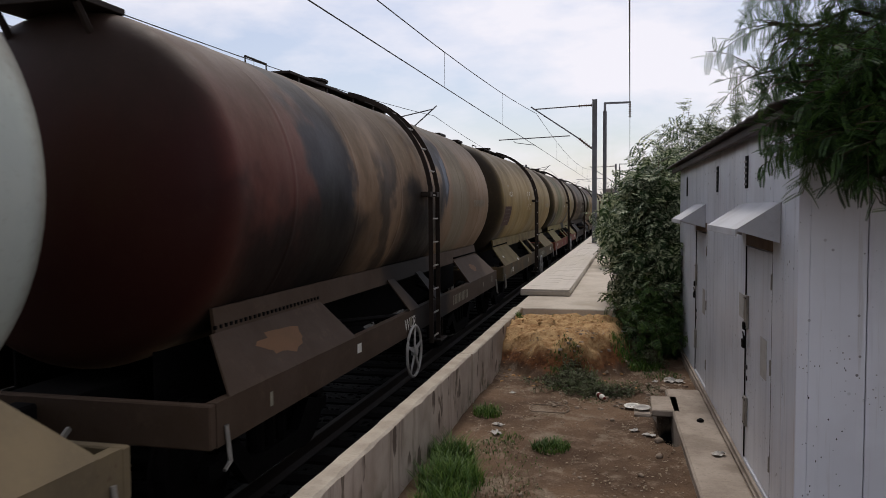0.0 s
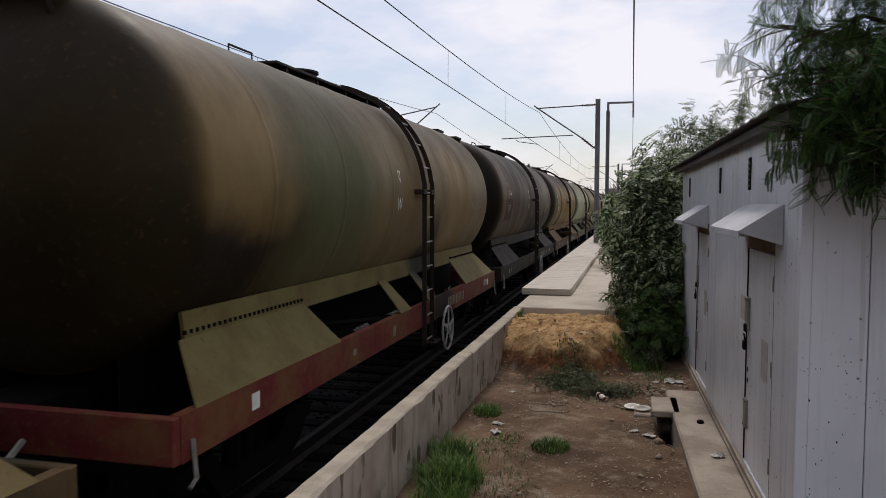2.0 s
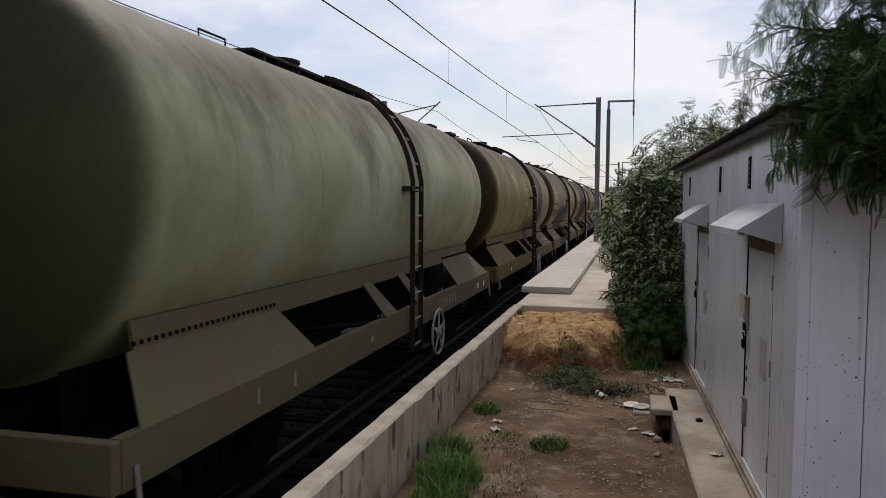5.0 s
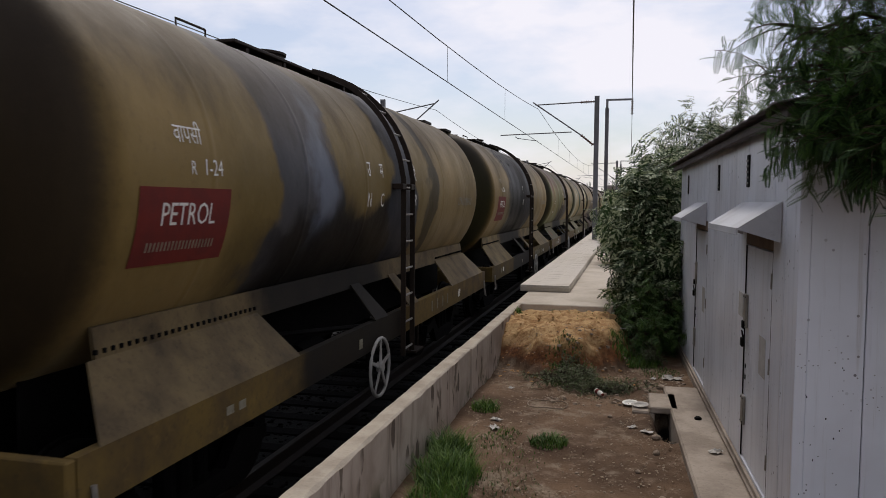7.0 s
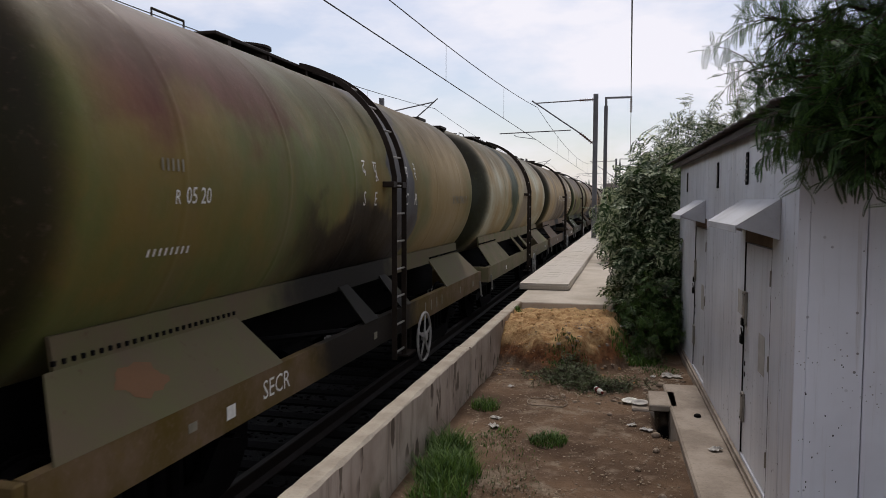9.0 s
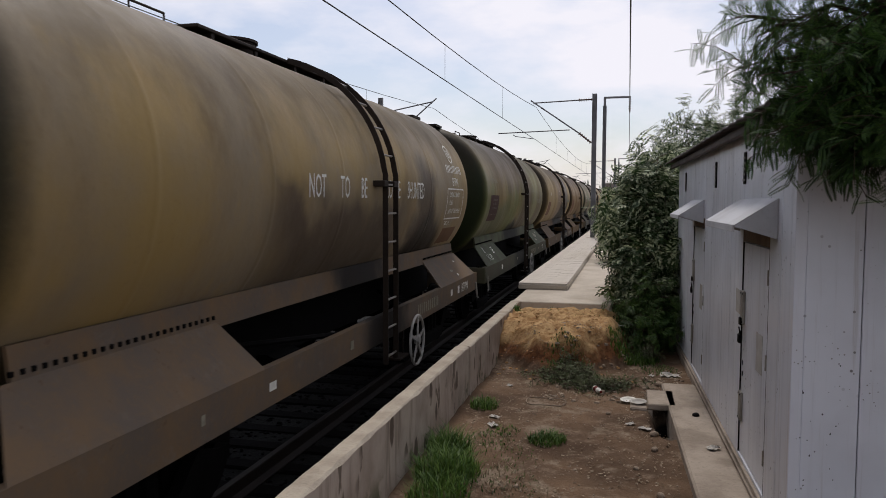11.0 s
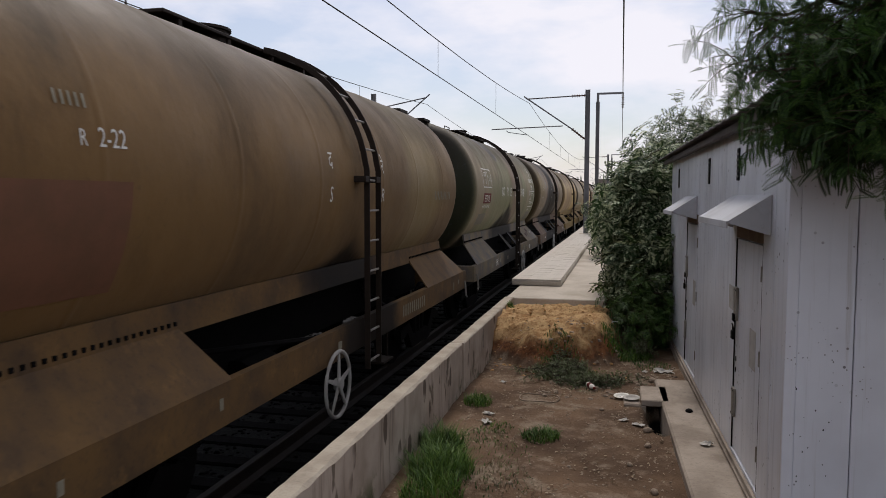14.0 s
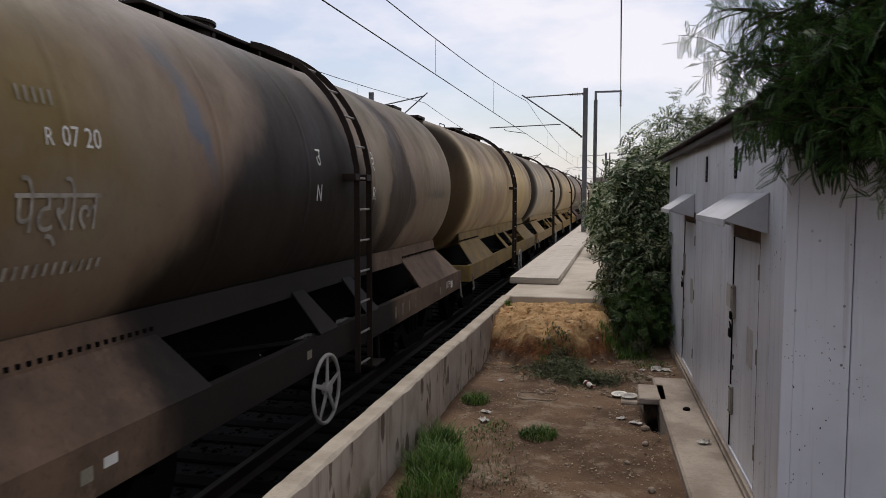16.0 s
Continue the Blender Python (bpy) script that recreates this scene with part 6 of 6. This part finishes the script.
def grass_clump(x, y, radius, height, count, seed, z=None, material=None, label="green grass tuft growing from dry earth"):
    rng = np.random.default_rng(seed)
    verts, faces = [], []
    for i in range(count):
        r = radius * math.sqrt(rng.uniform(0, 1))
        a = rng.uniform(0, 6.283)
        px, py = x + r * math.cos(a), y + r * math.sin(a) * 1.2
        pz = hills(px, py) - 0.01 if z is None else z
        h = height * rng.uniform(0.45, 1.1) * (1.1 - 0.5 * r / radius)
        lean = rng.uniform(0.2, 0.9) * h
        b = rng.uniform(0, 6.283)
        dx, dy = math.cos(b), math.sin(b)
        wd = rng.uniform(0.003, 0.0065)
        k = len(verts)
        for f, g in ((0, 1), (0.4, 0.85), (0.75, 0.6), (1.0, 0.08)):
            cx, cy, cz = px + dx * lean * f * f, py + dy * lean * f * f, pz + h * f * (1 - 0.25 * f)
            verts += [(cx - dy * wd * g, cy + dx * wd * g, cz), (cx + dy * wd * g, cy - dx * wd * g, cz)]
        faces += [(k, k + 1, k + 3, k + 2), (k + 2, k + 3, k + 5, k + 4), (k + 4, k + 5, k + 7, k + 6)]
    me = bpy.data.meshes.new("grass_tuft")
    me.from_pydata(verts, [], faces)
    me.materials.append(material or M_GRASS)
    tagged(new("grass_tuft", me), label, "grass", kind="stuff")


for i, g in enumerate([(-1.55, 6.55, 0.3, 0.36, 900), (-1.68, 7.15, 0.22, 0.34, 600), (-1.5, 6.0, 0.26, 0.3, 500), (-0.78, 7.75, 0.2, 0.17, 420), (-1.65, 8.85, 0.17, 0.2, 320),
                       (0.15, 12.0, 0.34, 0.2, 800), (-0.1, 11.7, 0.2, 0.2, 250), (-0.75, 10.7, 0.38, 0.14, 300), (-0.45, 10.3, 0.3, 0.08, 160), (-1.83, 12.95, 0.1, 0.14, 120),
                       (-1.2, 13.5, 0.5, 0.05, 130), (-1.3, 8.0, 0.2, 0.09, 120), (-1.15, 7.2, 0.4, 0.06, 160), (-0.6, 12.9, 0.4, 0.06, 90)]):
    grass_clump(*g, 100 + i)
for i, g in enumerate([(-1.1, 6.6, 0.35, 0.1, 160), (-0.9, 6.0, 0.4, 0.08, 120), (-0.5, 10.5, 0.5, 0.1, 260), (-1.3, 7.6, 0.3, 0.08, 120)]):
    grass_clump(*g, 150 + i, None, M_DRYLEAF, "dry straw-coloured weeds lying on the earth")


for i, g in enumerate([(-0.7, 10.6, 0.45, 0.11, 600), (-0.4, 10.25, 0.45, 0.07, 520), (-0.9, 10.9, 0.3, 0.13, 300), (-0.15, 10.6, 0.4, 0.06, 320), (0.45, 11.4, 0.3, 0.1, 260), (-1.1, 6.4, 0.4, 0.06, 260), (-1.35, 7.7, 0.25, 0.07, 160)]):
    grass_clump(*g, 180 + i, None, M_LEAF, "dark low weeds at the foot of the mound")


def leaf_litter(count, area, seed):
    rng = np.random.default_rng(seed)
    verts, faces = [], []
    for i in range(count):
        x, y = rng.uniform(area[0], area[1]), rng.uniform(area[2], area[3])
        if noise.noise(Vector((x * 1.2, y * 1.2, 9))) < -0.05:
            continue
        z = hills(x, y) + 0.012
        a, s = rng.uniform(0, 6.283), rng.uniform(0.008, 0.022)
        c, d = math.cos(a) * s, math.sin(a) * s
        k = len(verts)
        verts += [(x - c, y - d, z), (x - d * 0.5, y + c * 0.5, z + rng.uniform(0, 0.012)), (x + c, y + d, z + rng.uniform(0, 0.01)), (x + d * 0.5, y - c * 0.5, z)]
        faces.append((k, k + 1, k + 2, k + 3))
    me = bpy.data.meshes.new("leaf_litter")
    me.from_pydata(verts, [], faces)
    me.materials.append(M_DRYLEAF)
    tagged(new("leaf_litter", me), "dry fallen leaves and straw scraps on the earth", "leaf litter", kind="stuff")


leaf_litter(2600, (-1.85, 0.5, 5.0, 11.5), 3)
leaf_litter(1400, (-1.0, 0.7, 9.4, 12.0), 4)


# ---- litter and small things ----
def crumple(name, x, y, z, size, label, category, material, seed, flat=0.5):
    """A crumpled scrap: a rumpled little sheet."""
    rng = np.random.default_rng(seed)
    bm = bmesh.new()
    n = 6
    g = [[bm.verts.new(((i / n - 0.5) * size[0] * rng.uniform(0.8, 1.1), (j / n - 0.5) * size[1] * rng.uniform(0.8, 1.1),
                        abs(rng.normal(0, flat)) * min(size) * (1 - abs(i / n - 0.5)) + 0.006)) for i in range(n + 1)] for j in range(n + 1)]
    for j in range(n):
        for i in range(n):
            bm.faces.new((g[j][i], g[j][i + 1], g[j + 1][i + 1], g[j + 1][i]))
    ob = part(name, bm, material, m=pose(x, y, z, 0, 0, rng.uniform(0, 360)))
    return tagged(ob, label, category)


def plate_of(x, y, z, r, material, label):
    bm = bmesh.new()
    prof = [(0.0, 0.004), (r * 0.68, 0.004), (r * 0.74, 0.016), (r, 0.024), (r, 0.028), (r * 0.72, 0.021), (r * 0.66, 0.009), (0.0, 0.009)]
    rings = [[bm.verts.new((q * math.cos(t), q * math.sin(t), h)) for t in (2 * math.pi * k / 24 for k in range(24))] if q else [bm.verts.new((0, 0, h))] for q, h in prof]
    for a, b in zip(rings, rings[1:]):
        for k in range(24):
            u = list(dict.fromkeys([a[k % len(a)], a[(k + 1) % len(a)], b[(k + 1) % len(b)], b[k % len(b)]]))
            bm.faces.new(u)
    bmesh.ops.recalc_face_normals(bm, faces=bm.faces)
    ob = part("paper_plate", bm, material, m=pose(x, y, z, 3, -4, 20))
    smooth(ob)
    return tagged(ob, label, "plate")


plate_of(0.03, 9.49, hills(0.03, 9.49) + 0.005, 0.1, M_WHITE, "white disposable plate lying on the earth")
plate_of(0.145, 9.3, 0.118, 0.1, M_PAPER, "beige disposable plate lying on the drain block")
for i, (x, y, s, lab, mt) in enumerate([(-1.45, 8.45, (0.12, 0.22), "crumpled white plastic bag beside the grass", M_PAPER), (-1.42, 8.15, (0.14, 0.2), "pinkish crumpled paper on the earth", M_PAPER),
                                        (0.6, 11.1, (0.4, 0.3), "crumpled white cloth against the shed", M_PAPER), (0.35, 11.0, (0.16, 0.1), "white scrap of cloth on the rubble", M_PAPER),
                                        (-0.1, 12.6, (0.24, 0.14), "white scrap lying on the slope", M_PAPER), (0.2, 8.4, (0.2, 0.12), "torn grey paper by the pit", M_PAPER),
                                        (0.05, 8.55, (0.16, 0.1), "torn pale paper on the earth", M_PAPER), (-1.5, 9.9, (0.12, 0.1), "grey scrap by the wall", M_PAPER)]):
    crumple("scrap", x, y, hills(x, y) + 0.004, (s[0] * 0.7, s[1] * 0.7), lab, "litter", mt, 40 + i, 0.16)
crumple("scrap", 0.82, 7.6, 0.164, (0.13, 0.1), "crumpled white tissue on the plinth slab", "litter", M_PAPER, 60, 0.2)


def small_lump(x, y, z, r, label, material, seed, category="stone"):
    rng = np.random.default_rng(seed)
    bm = bmesh.new()
    bmesh.ops.create_icosphere(bm, subdivisions=2, radius=r)
    for v in bm.verts:
        v.co *= 0.8 + 0.4 * noise.noise(v.co * 12 + Vector((seed, 0, 0)))
        v.co.z = max(v.co.z * 0.7, -r * 0.3)
    ob = part("stone", bm, material, m=pose(x, y, z + r * 0.28, 0, 0, rng.uniform(0, 360)))
    return tagged(ob, label, category)


small_lump(0.75, 8.75, 0.16, 0.045, "dark lump lying on the plinth slab", M_DARKSTEEL, 3, "lump")
for i, (x, y, r) in enumerate([(0.3, 8.2, 0.06), (-0.3, 9.9, 0.05), (0.28, 7.7, 0.045), (-0.2, 8.9, 0.035), (0.42, 10.4, 0.07), (0.25, 10.7, 0.06), (-0.9, 6.4, 0.03), (0.1, 7.1, 0.035), (-0.45, 7.0, 0.025), (0.3, 6.5, 0.05)]):
    small_lump(x, y, hills(x, y), r, "broken pale stone lying on the earth", M_STONE, 10 + i)


def bottle():
    b = empty("bottle", pose(-0.36, 9.92, hills(-0.36, 9.92) + 0.035, 90, 0, 25), label="small white plastic bottle with a red band lying down", category="bottle")
    prof = [(-0.1, 0.0), (-0.1, 0.03), (-0.09, 0.034), (0.05, 0.034), (0.08, 0.014), (0.1, 0.014)]
    bm = lathe_y(bmesh.new(), prof, 14)
    part("body", bm, M_WHITE, b, m=pose(0, 0, 0, 90))
    part("cap", lathe_y(bmesh.new(), [(0.1, 0.0), (0.1, 0.016), (0.12, 0.016), (0.12, 0.0)], 12), M_RED, b, m=pose(0, 0, 0, 90))
    part("band", lathe_y(bmesh.new(), [(-0.06, 0.034), (-0.06, 0.0355), (0.01, 0.0355), (0.01, 0.034)], 14), M_RED, b, m=pose(0, 0, 0, 90))


bottle()
hoop = part("wire_hoop", tube(bmesh.new(), [(0.24 * math.cos(t), 0.2 * math.sin(t), 0.015 + 0.01 * math.sin(3 * t)) for t in (2 * math.pi * k / 26 for k in range(26))], 0.007, 6, closed=True), M_STONE,
            m=pose(-0.95, 9.2, hills(-0.95, 9.2)))
tagged(hoop, "thin tan hoop of cord lying on the earth", "cord")


# ---- distance ----
def far_building(x, y, w, d, h, label):
    b = empty("building", pose(x, y, 0), label=label, category="building")
    part("wall", box(bmesh.new(), -w / 2, w / 2, -d / 2, d / 2, 0, h), M_FARWALL, b)
    part("roof", box(bmesh.new(), -w / 2 - 0.3, w / 2 + 0.3, -d / 2 - 0.3, d / 2 + 0.3, h + 0.005, h + 0.3), M_FARWALL, b)
    for i in range(int(w // 3)):
        for k in range(max(1, int(h // 3.2))):
            xx = -w / 2 + 1.5 + i * 3
            part("window", box(bmesh.new(), xx - 0.6, xx + 0.6, -d / 2 - 0.05, -d / 2 - 0.005, 1 + k * 3.2, 2.4 + k * 3.2), M_FARGLASS, b)


far_building(2, 190, 16, 10, 6.6, "flat-roofed pale station building far along the platform")
far_building(-30, 320, 30, 14, 7, "long low pale building far beyond the tracks")


def far_woods():
    rng = np.random.default_rng(21)
    places = []
    for i in range(2600):
        x = rng.uniform(-140, 120)
        y = 330 + rng.uniform(0, 60)
        hgt = 5 + 3 * noise.noise(Vector((x * 0.05, 0, 0))) + 2 * noise.noise(Vector((x * 0.2, 3, 0)))
        places.append(((x, y, rng.uniform(0.2, 1) * hgt), rng.normal(0, 1, 3), rng.uniform(0, 6), rng.uniform(9, 16)))
    ob = new("far_woods", leaf_mesh("far_woods", places, frond(4, 0.14, 0.07, 0.02), M_LEAF_B))
    tagged(ob, "hazy line of trees on the horizon", "trees", kind="stuff")


far_woods()


# ---- motion ----
def travelled(t):
    return 12.64 * t - 0.0033 * t * t


def motions():
    """The train rolls towards and past the viewer, slowing a little."""
    first = {}
    for k, wg in WAGONS.items():
        walk(wg, [(t, pose(TRACK_X, 10.475 + k * PITCH - travelled(t), 0)) for t in range(17)])
        for bogie in (o for o in wg.children if o.name.split(".")[0] == "bogie"):
            for ws in (o for o in bogie.children if o.name.split(".")[0] == "wheelset"):
                side = 1 if ws.location.y > 0 else -1
                if side not in first:
                    rows = [(i / 30, pose(0, side, 0.5, math.degrees(travelled(i / 30) / 0.5) % 360)) for i in range(481)]
                    walk(ws, rows)
                    first[side] = ws.animation_data
                else:
                    ws.rotation_mode = "QUATERNION"
                    keys = ws.animation_data_create()
                    keys.action = first[side].action
                    keys.action_slot = first[side].action_slot
    # boughs of the near tree drift in the breeze
    for i, (b, reach) in enumerate(SWAY):
        rows = []
        for t, dx in ((0, 0.04), (1.5, 0.07), (3.5, 0.17), (5.2, 0.12), (7, 0.08), (9, 0.0), (10.7, -0.07), (12.5, -0.11), (14.5, -0.08), (16, -0.11)):
            g = 0.012 * math.sin(t * 2.1 + i * 1.7)
            rows.append((t, pose(dx * reach * 0.75 + g, 0, -0.25 * dx + g * 0.6, 0, 0, g * 8)))
        walk(b, rows)


motions()
